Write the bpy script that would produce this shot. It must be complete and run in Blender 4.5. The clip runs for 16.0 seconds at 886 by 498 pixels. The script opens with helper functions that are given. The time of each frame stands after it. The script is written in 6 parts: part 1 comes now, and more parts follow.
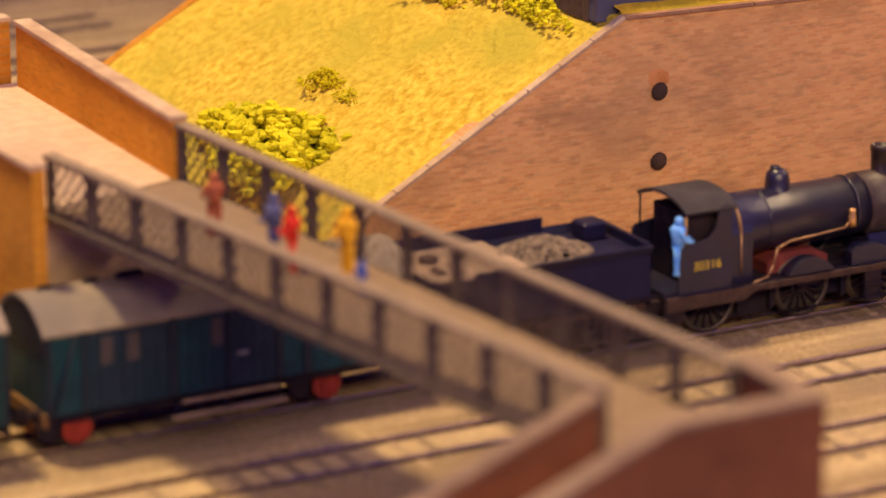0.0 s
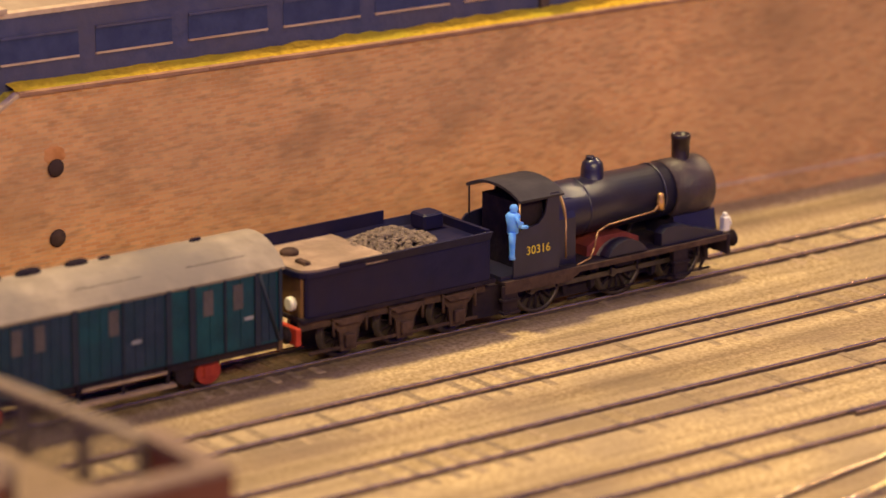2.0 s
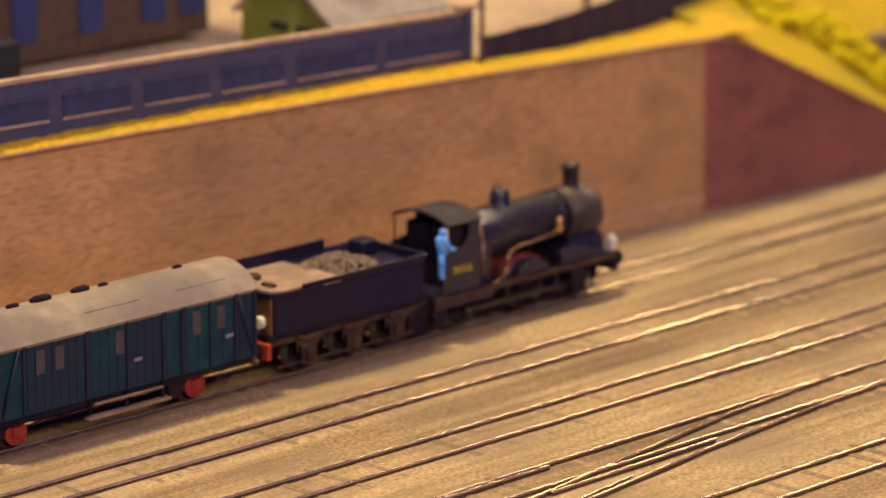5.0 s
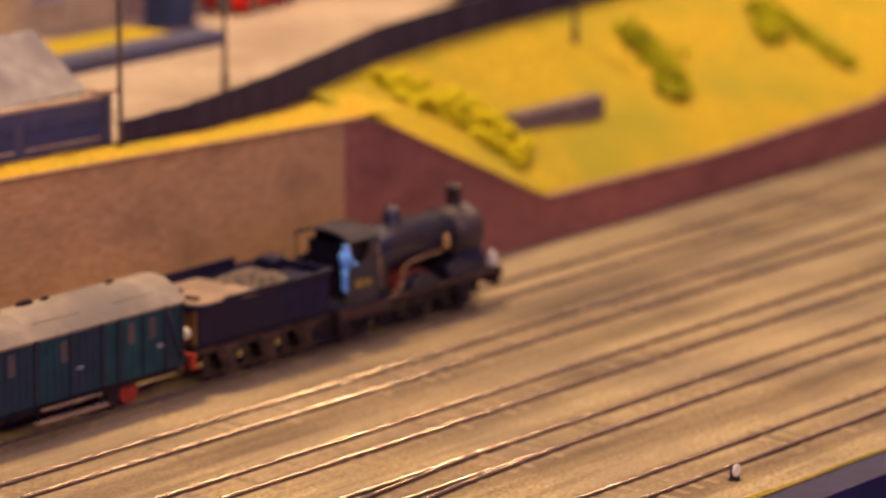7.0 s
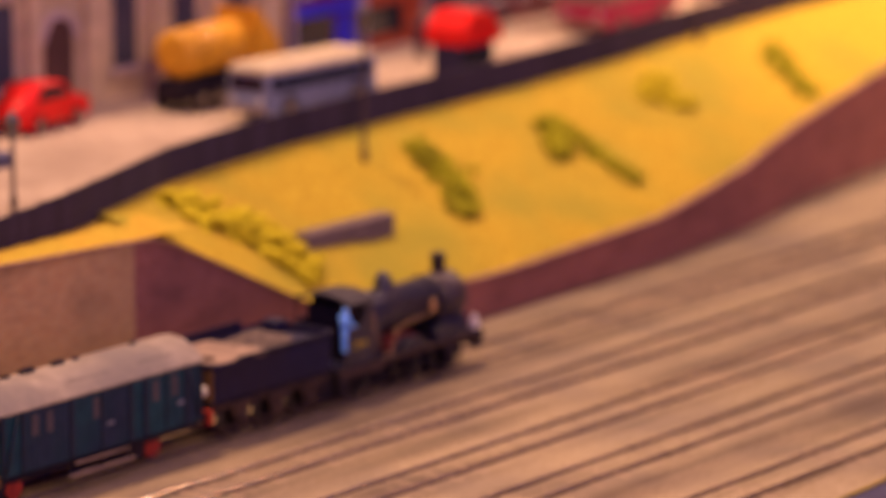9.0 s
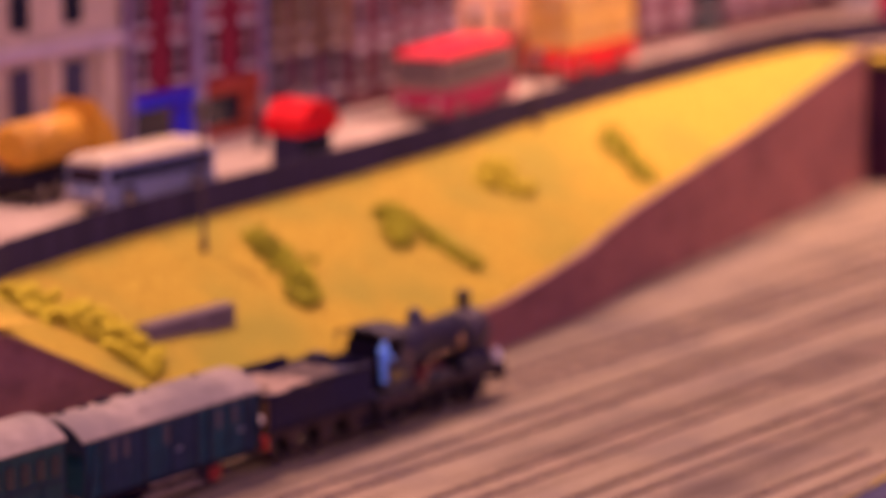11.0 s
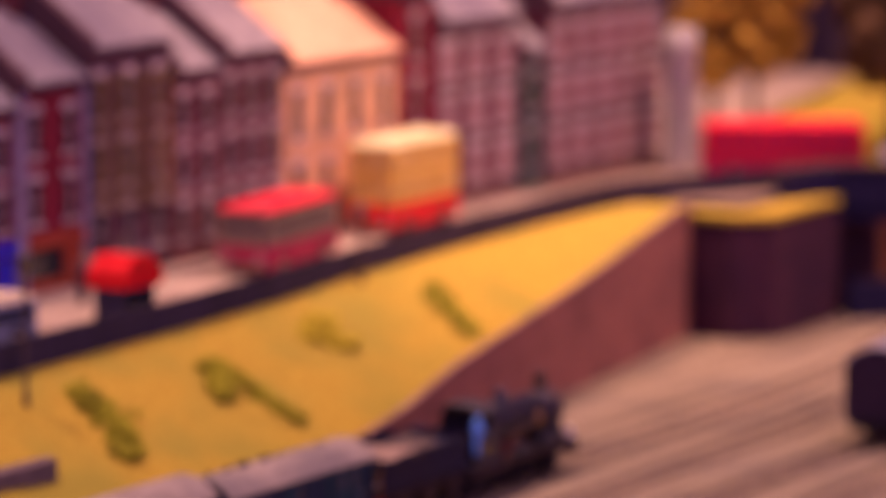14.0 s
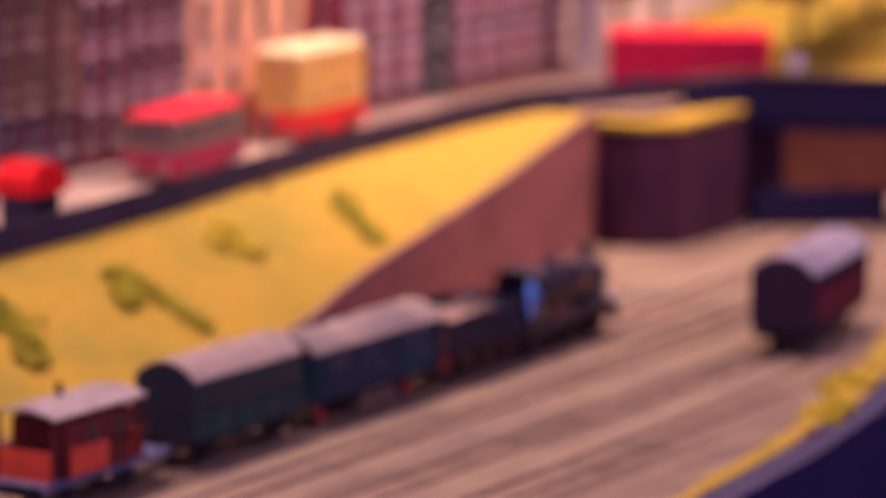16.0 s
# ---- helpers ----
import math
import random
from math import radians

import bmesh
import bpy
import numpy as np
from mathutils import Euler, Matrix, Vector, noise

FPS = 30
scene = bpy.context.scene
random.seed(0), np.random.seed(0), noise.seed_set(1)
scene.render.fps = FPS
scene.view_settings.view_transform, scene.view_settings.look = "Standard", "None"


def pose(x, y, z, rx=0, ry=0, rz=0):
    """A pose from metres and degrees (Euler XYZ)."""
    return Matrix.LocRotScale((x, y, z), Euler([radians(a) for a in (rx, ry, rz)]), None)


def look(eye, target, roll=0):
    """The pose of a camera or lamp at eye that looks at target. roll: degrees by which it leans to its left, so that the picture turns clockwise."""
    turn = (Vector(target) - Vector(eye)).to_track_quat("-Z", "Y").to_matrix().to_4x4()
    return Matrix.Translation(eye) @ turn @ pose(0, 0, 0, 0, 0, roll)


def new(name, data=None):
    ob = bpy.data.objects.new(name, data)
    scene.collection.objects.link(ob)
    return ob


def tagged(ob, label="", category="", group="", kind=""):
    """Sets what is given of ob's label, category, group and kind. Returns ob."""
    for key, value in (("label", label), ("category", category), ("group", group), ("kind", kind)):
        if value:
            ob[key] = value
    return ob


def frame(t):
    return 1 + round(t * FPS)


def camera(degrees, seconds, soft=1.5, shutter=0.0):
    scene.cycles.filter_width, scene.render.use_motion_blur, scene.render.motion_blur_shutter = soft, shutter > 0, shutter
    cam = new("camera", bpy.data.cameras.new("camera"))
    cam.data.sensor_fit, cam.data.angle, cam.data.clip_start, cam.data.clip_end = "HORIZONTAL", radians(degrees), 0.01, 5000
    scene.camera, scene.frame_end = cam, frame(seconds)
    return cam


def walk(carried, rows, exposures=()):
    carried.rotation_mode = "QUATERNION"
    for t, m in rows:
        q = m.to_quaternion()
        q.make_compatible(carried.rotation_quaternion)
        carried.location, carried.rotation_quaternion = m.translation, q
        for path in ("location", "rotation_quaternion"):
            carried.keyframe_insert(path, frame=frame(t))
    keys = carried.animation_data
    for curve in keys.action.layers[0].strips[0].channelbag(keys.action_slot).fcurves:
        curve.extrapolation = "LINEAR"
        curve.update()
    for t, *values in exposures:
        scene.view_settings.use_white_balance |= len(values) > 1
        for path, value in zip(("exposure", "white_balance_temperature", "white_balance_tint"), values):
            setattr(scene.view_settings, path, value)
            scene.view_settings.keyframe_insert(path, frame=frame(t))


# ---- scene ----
# ---------- camera: fixed stand, panning after the train ----------
EYE = (0.0, -1.0057, 0.393)
cam = camera(12.26, 16.0, soft=1.6)
cam.data.dof.use_dof = True
cam.data.dof.focus_distance = 1.33
cam.data.dof.aperture_fstop = 10.0
EXPO = [(0, 0.05, 6580, 16), (1.5, 0.06, 6500, 12), (2.5, -0.03, 6320, 4), (3.5, -0.14, 6270, 4), (6.0, -0.23, 6440, 8), (7.5, -0.32, 6500, 28), (9.0, -0.40, 6550, 54), (11.5, -0.46, 5980, 86), (12, -0.54, 5960, 90), (12.5, -0.84, 6080, 92), (14, -0.82, 5980, 84), (15.5, -0.78, 5750, 78), (16, -0.55, 5500, 72)]
walk(cam, [
    (0, pose(*EYE, 72.854, 0.138, -28.588)),
    (0.5, pose(*EYE, 73.111, -0.013, -30.474)),
    (1, pose(*EYE, 73.366, -0.040, -33.467)),
    (1.5, pose(*EYE, 73.586, 0.045, -35.057)),
    (2, pose(*EYE, 73.872, -0.058, -37.195)),
    (2.5, pose(*EYE, 74.112, 0.451, -39.394)),
    (3, pose(*EYE, 74.498, -0.146, -40.920)),
    (3.5, pose(*EYE, 75.028, -0.040, -42.286)),
    (6, pose(*EYE, 76.152, -0.081, -47.925)),
    (6.5, pose(*EYE, 76.442, -0.095, -49.572)),
    (7, pose(*EYE, 76.906, -0.028, -50.418)),
    (7.5, pose(*EYE, 77.384, 0.068, -51.109)),
    (8, pose(*EYE, 77.768, -0.071, -51.748)),
    (8.5, pose(*EYE, 78.179, -0.018, -52.790)),
    (9, pose(*EYE, 78.555, 0.005, -53.395)),
    (11.5, pose(*EYE, 80.012, 0.495, -56.171)),
    (12, pose(*EYE, 80.308, 0.430, -56.546)),
    (12.5, pose(*EYE, 80.871, 0.335, -57.087)),
    (13, pose(*EYE, 81.383, 0.070, -57.296)),
    (13.5, pose(*EYE, 81.787, -0.229, -57.656)),
    (14, pose(*EYE, 81.909, 0.026, -58.143)),
    (14.5, pose(*EYE, 81.063, -0.163, -58.888)),
    (15, pose(*EYE, 80.806, -0.221, -59.381)),
    (15.5, pose(*EYE, 80.700, -0.407, -59.557)),
    (16, pose(*EYE, 80.634, -0.325, -59.406))
], exposures=EXPO)

# ---------- light: warm lamps over the layout, and unseen added fills ---
world = bpy.data.worlds.new("world")
scene.world = world
world.use_nodes = True
bg = world.node_tree.nodes["Background"]
bg.inputs["Color"].default_value = (0.11, 0.09, 1.0, 1)
bg.inputs["Strength"].default_value = 0.50
key = new("key_light", bpy.data.lights.new("key_light", "SUN"))
key.data.energy, key.data.angle, key.data.color = 4.0, radians(7), (1.0, 0.75, 0.36)
key.matrix_world = look((-0.18, 0.24, 1.15), (0, 0, 0))
hall = new("far_lamp", bpy.data.lights.new("far_lamp", "AREA"))
hall.data.shape, hall.data.size, hall.data.size_y = "RECTANGLE", 0.08, 0.06
hall.data.energy, hall.data.color = 7.0, (1.0, 0.72, 0.40)
hall.matrix_world = look((2.35, -0.35, 1.15), (1.2, 0, 0))

# Unseen fill from the camera side, added to brighten the wall faces.
front_fill = new("front_fill_light", bpy.data.lights.new("front_fill_light", "AREA"))
front_fill.data.shape, front_fill.data.size, front_fill.data.size_y = "RECTANGLE", 1.4, 0.3
front_fill.data.energy, front_fill.data.color = 20.0, (1.0, 0.74, 0.38)
front_fill.matrix_world = look((0.3, -1.5, 1.0), (0.45, 0.1, 0))

# Unseen overhead fill, added to lift the far roofs and street.
town_fill = new("town_fill", bpy.data.lights.new("town_fill", "AREA"))
town_fill.data.shape, town_fill.data.size, town_fill.data.size_y = "RECTANGLE", 0.8, 0.2
town_fill.data.energy, town_fill.data.color = 22.0, (1.0, 0.72, 0.36)
town_fill.matrix_world = look((2.45, 0.4, 1.3), (2.3, 0.35, 0))

# Unseen spot, added as a fill on the town fronts.
spot = new("town_spot_fill", bpy.data.lights.new("town_spot_fill", "SPOT"))
spot.data.energy, spot.data.color, spot.data.spot_size, spot.data.spot_blend = 100.0, (1.0, 0.70, 0.30), radians(35), 0.9
spot.data.shadow_soft_size = 0.04
spot.matrix_world = look((2.2, -0.5, 1.35), (2.08, 0.32, 0.10))

# ---------- materials ----------
def mat(name, c1, c2=None, scale=300.0, rough=0.7, metal=0.0, bump=0.3, stain=None, stain_scale=30.0, rand=0.0, spec=0.5, low=0.35, high=0.65):
    """Two-scale noise surface: grain between c1 and c2, larger stains over it. scale: 1/m."""
    m = bpy.data.materials.new(name)
    m.use_nodes = True
    nt = m.node_tree
    bs = nt.nodes["Principled BSDF"]
    bs.inputs["Roughness"].default_value, bs.inputs["Metallic"].default_value = rough, metal
    bs.inputs["Specular IOR Level"].default_value = spec
    co = nt.nodes.new("ShaderNodeTexCoord")
    n1 = nt.nodes.new("ShaderNodeTexNoise")
    n1.inputs["Scale"].default_value, n1.inputs["Detail"].default_value = scale, 4
    nt.links.new(co.outputs["Object"], n1.inputs["Vector"])
    ramp = nt.nodes.new("ShaderNodeValToRGB")
    ramp.color_ramp.elements[0].position, ramp.color_ramp.elements[1].position = low, high
    ramp.color_ramp.elements[0].color, ramp.color_ramp.elements[1].color = (*c1, 1), (*(c2 or c1), 1)
    nt.links.new(n1.outputs["Fac"], ramp.inputs["Fac"])
    out = ramp.outputs["Color"]
    if stain:
        n2 = nt.nodes.new("ShaderNodeTexNoise")
        n2.inputs["Scale"].default_value, n2.inputs["Detail"].default_value = stain_scale, 5
        nt.links.new(co.outputs["Object"], n2.inputs["Vector"])
        r2 = nt.nodes.new("ShaderNodeValToRGB")
        r2.color_ramp.elements[0].position, r2.color_ramp.elements[1].position = 0.42, 0.68
        nt.links.new(n2.outputs["Fac"], r2.inputs["Fac"])
        mx = nt.nodes.new("ShaderNodeMix")
        mx.data_type = "RGBA"
        mx.inputs["B"].default_value = (*stain, 1)
        nt.links.new(r2.outputs["Color"], mx.inputs["Factor"])
        nt.links.new(out, mx.inputs["A"])
        out = mx.outputs["Result"]
    if rand:
        ob = nt.nodes.new("ShaderNodeObjectInfo")
        hs = nt.nodes.new("ShaderNodeHueSaturation")
        mr = nt.nodes.new("ShaderNodeMapRange")
        mr.inputs["To Min"].default_value, mr.inputs["To Max"].default_value = 1 - rand, 1 + rand
        nt.links.new(ob.outputs["Random"], mr.inputs["Value"])
        nt.links.new(mr.outputs["Result"], hs.inputs["Value"])
        nt.links.new(out, hs.inputs["Color"])
        out = hs.outputs["Color"]
    nt.links.new(out, bs.inputs["Base Color"])
    if bump:
        b = nt.nodes.new("ShaderNodeBump")
        b.inputs["Strength"].default_value, b.inputs["Distance"].default_value = bump, 0.6 / scale
        nt.links.new(n1.outputs["Fac"], b.inputs["Height"])
        nt.links.new(b.outputs["Normal"], bs.inputs["Normal"])
    return m


def brick_mat(name, c1, c2, mortar, stain, stain_scale=14.0, course=0.00125, swap=False):
    """Bonded brickwork at model size on an upright face; soot stains over it."""
    m = mat(name, c1, c2, 500, 0.9, 0, 0.2, spec=0.2)
    nt = m.node_tree
    bs = nt.nodes["Principled BSDF"]
    co = nt.nodes.new("ShaderNodeTexCoord")
    sp = nt.nodes.new("ShaderNodeSeparateXYZ")
    cb = nt.nodes.new("ShaderNodeCombineXYZ")
    nt.links.new(co.outputs["Object"], sp.inputs["Vector"])
    nt.links.new(sp.outputs["Y" if swap else "X"], cb.inputs["X"])
    nt.links.new(sp.outputs["Z"], cb.inputs["Y"])
    br = nt.nodes.new("ShaderNodeTexBrick")
    br.inputs["Scale"].default_value = 1.0
    br.inputs["Brick Width"].default_value, br.inputs["Row Height"].default_value = course * 3, course
    br.inputs["Mortar Size"].default_value = course * 0.07
    br.inputs["Color1"].default_value, br.inputs["Color2"].default_value = (*c1, 1), (*c2, 1)
    br.inputs["Mortar"].default_value = (*mortar, 1)
    nt.links.new(cb.outputs["Vector"], br.inputs["Vector"])
    def noise_fac(scale, stretch, lo, hi):
        mp = nt.nodes.new("ShaderNodeMapping")
        mp.inputs["Scale"].default_value = stretch
        nt.links.new(co.outputs["Object"], mp.inputs["Vector"])
        n = nt.nodes.new("ShaderNodeTexNoise")
        n.inputs["Scale"].default_value, n.inputs["Detail"].default_value = scale, 6
        nt.links.new(mp.outputs["Vector"], n.inputs["Vector"])
        r = nt.nodes.new("ShaderNodeMapRange")
        r.inputs["From Min"].default_value, r.inputs["From Max"].default_value = lo, hi
        nt.links.new(n.outputs["Fac"], r.inputs["Value"])
        return r.outputs["Result"]
    def mix(a, b, fac, amount=1.0):
        mx = nt.nodes.new("ShaderNodeMix")
        mx.data_type = "RGBA"
        mu = nt.nodes.new("ShaderNodeMath")
        mu.operation = "MULTIPLY"
        mu.inputs[1].default_value = amount
        nt.links.new(fac, mu.inputs[0])
        nt.links.new(mu.outputs[0], mx.inputs["Factor"])
        nt.links.new(a, mx.inputs["A"])
        mx.inputs["B"].default_value = (*b, 1)
        return mx.outputs["Result"]
    out = mix(br.outputs["Color"], stain, noise_fac(stain_scale, (1, 1, 1.6), 0.40, 0.70), 0.8)
    out = mix(out, tuple(v * 0.42 for v in stain), noise_fac(stain_scale * 34, (0.5, 0.5, 1.9), 0.50, 0.74), 0.42)
    out = mix(out, tuple(v * 0.6 for v in stain), noise_fac(stain_scale * 5, (0.7, 0.7, 1.2), 0.50, 0.72), 0.5)
    nt.links.new(out, bs.inputs["Base Color"])
    b = nt.nodes.new("ShaderNodeBump")
    b.inputs["Strength"].default_value, b.inputs["Distance"].default_value = 0.5, 0.0003
    nt.links.new(br.outputs["Fac"], b.inputs["Height"])
    b.invert = True
    nt.links.new(b.outputs["Normal"], bs.inputs["Normal"])
    return m


BALLAST = mat("ballast", (0.38, 0.265, 0.12), (0.68, 0.51, 0.28), 700, 0.95, 0, 0.8, (0.36, 0.265, 0.16), 16, spec=0.15)
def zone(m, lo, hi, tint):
    """Multiplies the base colour by tint past a ragged edge further along the line."""
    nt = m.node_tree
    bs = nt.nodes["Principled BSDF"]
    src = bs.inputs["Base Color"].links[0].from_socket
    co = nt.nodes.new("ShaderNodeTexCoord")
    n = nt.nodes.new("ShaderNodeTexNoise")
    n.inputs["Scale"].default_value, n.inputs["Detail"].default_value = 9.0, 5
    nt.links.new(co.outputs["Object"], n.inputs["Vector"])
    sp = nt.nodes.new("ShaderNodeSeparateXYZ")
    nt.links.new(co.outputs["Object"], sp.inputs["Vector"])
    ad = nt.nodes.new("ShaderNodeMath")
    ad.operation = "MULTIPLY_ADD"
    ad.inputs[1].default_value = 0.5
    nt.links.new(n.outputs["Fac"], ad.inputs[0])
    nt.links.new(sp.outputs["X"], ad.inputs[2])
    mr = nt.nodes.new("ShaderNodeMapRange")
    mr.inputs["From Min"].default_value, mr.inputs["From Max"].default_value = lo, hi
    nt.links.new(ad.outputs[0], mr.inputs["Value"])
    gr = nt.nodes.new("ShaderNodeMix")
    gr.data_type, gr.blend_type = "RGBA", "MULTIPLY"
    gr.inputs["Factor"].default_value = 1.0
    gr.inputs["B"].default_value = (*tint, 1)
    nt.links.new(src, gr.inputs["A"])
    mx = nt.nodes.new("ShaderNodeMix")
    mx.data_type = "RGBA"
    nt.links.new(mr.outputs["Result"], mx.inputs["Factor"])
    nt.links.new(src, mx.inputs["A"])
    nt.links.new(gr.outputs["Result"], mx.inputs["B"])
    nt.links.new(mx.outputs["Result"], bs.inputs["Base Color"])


def streaks(m, tint, amount, stretch, lo=0.46, hi=0.62):
    """Long dirty bands that run with the tracks."""
    nt = m.node_tree
    bs = nt.nodes["Principled BSDF"]
    src = bs.inputs["Base Color"].links[0].from_socket
    co = nt.nodes.new("ShaderNodeTexCoord")
    mp = nt.nodes.new("ShaderNodeMapping")
    mp.inputs["Scale"].default_value = stretch
    nt.links.new(co.outputs["Object"], mp.inputs["Vector"])
    n = nt.nodes.new("ShaderNodeTexNoise")
    n.inputs["Scale"].default_value, n.inputs["Detail"].default_value = 1.0, 4
    nt.links.new(mp.outputs["Vector"], n.inputs["Vector"])
    mr = nt.nodes.new("ShaderNodeMapRange")
    mr.inputs["From Min"].default_value, mr.inputs["From Max"].default_value = lo, hi
    mr.inputs["To Max"].default_value = amount
    nt.links.new(n.outputs["Fac"], mr.inputs["Value"])
    mx = nt.nodes.new("ShaderNodeMix")
    mx.data_type, mx.blend_type = "RGBA", "MULTIPLY"
    mx.inputs["B"].default_value = (*tint, 1)
    nt.links.new(mr.outputs["Result"], mx.inputs["Factor"])
    nt.links.new(src, mx.inputs["A"])
    nt.links.new(mx.outputs["Result"], bs.inputs["Base Color"])


streaks(BALLAST, (0.52, 0.48, 0.52), 0.75, (2.2, 38, 1))
streaks(BALLAST, (0.60, 0.58, 0.55), 0.6, (6, 110, 1), 0.48, 0.6)
# Weaker lamp light painted into the ballast: it darkens towards the far end.
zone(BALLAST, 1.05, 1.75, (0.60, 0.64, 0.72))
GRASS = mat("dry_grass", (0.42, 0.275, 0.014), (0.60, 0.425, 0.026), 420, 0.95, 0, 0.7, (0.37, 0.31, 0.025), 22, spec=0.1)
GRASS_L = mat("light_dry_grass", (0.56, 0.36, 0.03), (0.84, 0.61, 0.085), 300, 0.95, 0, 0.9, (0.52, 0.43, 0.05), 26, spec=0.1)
BUSH = mat("bush_foam", (0.60, 0.54, 0.010), (0.90, 0.80, 0.03), 500, 0.95, 0, 1.0, (0.44, 0.42, 0.012), 60, spec=0.1)
BUSH_G = mat("olive_foam", (0.28, 0.27, 0.005), (0.56, 0.52, 0.008), 500, 0.95, 0, 1.0, (0.20, 0.19, 0.006), 60, spec=0.1)
BUSH_Y = mat("yellow_foam", (0.50, 0.42, 0.006), (0.68, 0.56, 0.012), 500, 0.95, 0, 1.0, spec=0.1)
BRICK = brick_mat("brickwork", (0.74, 0.345, 0.125), (0.86, 0.475, 0.19), (0.70, 0.48, 0.26), (0.52, 0.30, 0.14), 9.0)
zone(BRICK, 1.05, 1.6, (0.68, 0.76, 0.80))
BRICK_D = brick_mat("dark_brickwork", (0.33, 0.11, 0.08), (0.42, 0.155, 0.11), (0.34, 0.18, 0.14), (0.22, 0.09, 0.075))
BRICK_O = brick_mat("orange_brickwork", (0.66, 0.27, 0.02), (0.76, 0.35, 0.035), (0.62, 0.34, 0.08), (0.54, 0.22, 0.02), swap=True)
BRICK_R = brick_mat("red_brickwork", (0.16, 0.030, 0.038), (0.21, 0.045, 0.05), (0.20, 0.085, 0.09), (0.10, 0.024, 0.038), swap=True)
BRICK_C = mat("soldier_course", (0.34, 0.17, 0.09), (0.46, 0.25, 0.13), 250, 0.9, 0, 0.4, (0.24, 0.12, 0.07), 40)
COPING = mat("coping_stone", (0.52, 0.36, 0.22), (0.66, 0.49, 0.32), 250, 0.9, 0, 0.4, (0.42, 0.27, 0.17), 40)
COPE_P = mat("pinkish_coping", (0.30, 0.15, 0.105), (0.42, 0.24, 0.165), 250, 0.9, 0, 0.4, (0.24, 0.12, 0.09), 40)
CONCRETE = mat("beige_paving", (0.42, 0.31, 0.20), (0.54, 0.42, 0.28), 200, 0.9, 0, 0.3, (0.34, 0.245, 0.16), 18)
RAIL = mat("rail_steel", (0.46, 0.33, 0.24), (0.64, 0.48, 0.36), 300, 0.12, 0.75, 0.0)
RAILSIDE = mat("rusty_rail", (0.05, 0.032, 0.026), (0.10, 0.062, 0.045), 400, 0.8, 0.1, 0.2)
SLEEPER = mat("sleeper", (0.23, 0.16, 0.085), (0.38, 0.27, 0.155), 500, 0.95, 0, 0.5, rand=0.25)
FENCE = mat("slate_blue_paint", (0.055, 0.06, 0.125), (0.08, 0.08, 0.15), 200, 0.85, 0, 0.3, (0.09, 0.08, 0.12), 25)
FENCE_P = mat("fence_panel_paint", (0.030, 0.038, 0.105), (0.045, 0.055, 0.13), 200, 0.8, 0, 0.2)
PLANK = mat("brown_boards", (0.075, 0.045, 0.035), (0.11, 0.07, 0.05), 300, 0.9, 0, 0.3, rand=0.2)
BLACK = mat("sooty_black_paint", (0.008, 0.009, 0.030), (0.015, 0.015, 0.042), 180, 0.34, 0.0, 0.05, (0.022, 0.016, 0.030), 50, spec=0.75)
TANKBLACK = mat("dusty_tank_black", (0.006, 0.006, 0.032), (0.011, 0.010, 0.042), 180, 0.5, 0.0, 0.1, (0.018, 0.011, 0.026), 40, spec=0.25)
CABROOF = mat("dusty_cab_roof", (0.035, 0.030, 0.038), (0.055, 0.046, 0.052), 180, 0.7, 0.0, 0.1, (0.03, 0.024, 0.03), 60, spec=0.25)
BLACKD = mat("weathered_underframe", (0.008, 0.006, 0.017), (0.019, 0.012, 0.022), 260, 0.9, 0, 0.4, (0.032, 0.019, 0.020), 60, spec=0.2)
FRAME_BROWN = mat("dirt_brown_frame", (0.045, 0.026, 0.020), (0.10, 0.058, 0.040), 260, 0.9, 0, 0.4, (0.06, 0.035, 0.028), 60, spec=0.2)
SMOKEBOX = mat("smokebox_matt", (0.030, 0.022, 0.026), (0.085, 0.055, 0.050), 150, 0.5, 0, 0.2, (0.05, 0.028, 0.024), 60)
CHIMNEY = mat("brown_black_iron", (0.016, 0.009, 0.010), (0.035, 0.016, 0.014), 200, 0.4, 0, 0.2)
TYRE = mat("dull_tyre", (0.06, 0.045, 0.04), (0.10, 0.075, 0.06), 250, 0.5, 0.5, 0.1)
STEEL = mat("bare_steel", (0.35, 0.30, 0.26), (0.5, 0.45, 0.4), 300, 0.35, 0.9, 0.1)
COPPER = mat("dull_copper", (0.36, 0.20, 0.10), (0.50, 0.30, 0.15), 300, 0.5, 0.6, 0.05)
BRASS = mat("brass", (0.75, 0.42, 0.14), (0.85, 0.52, 0.2), 300, 0.35, 0.8, 0.05)
REDP = mat("buffer_red", (0.40, 0.030, 0.010), (0.52, 0.05, 0.018), 250, 0.6, 0, 0.2)
RED_RUST = mat("rust_red", (0.25, 0.020, 0.010), (0.36, 0.035, 0.015), 300, 0.8, 0, 0.3)
DARKRED = mat("dull_red_frame", (0.16, 0.025, 0.018), (0.24, 0.04, 0.025), 250, 0.7, 0, 0.2)
OCHRE = mat("ochre_plate", (0.15, 0.07, 0.018), (0.24, 0.115, 0.028), 200, 0.75, 0, 0.2, (0.08, 0.04, 0.02), 60)
COAL = mat("dusty_coal", (0.11, 0.080, 0.058), (0.28, 0.205, 0.14), 500, 0.95, 0, 1.0)
DUST = mat("dusty_deck", (0.30, 0.20, 0.13), (0.42, 0.29, 0.19), 200, 0.9, 0, 0.3, (0.25, 0.17, 0.11), 60)
GREEN = mat("faded_green_paint", (0.002, 0.036, 0.050), (0.004, 0.054, 0.070), 160, 0.6, 0, 0.15, (0.008, 0.026, 0.052), 45, spec=0.3)
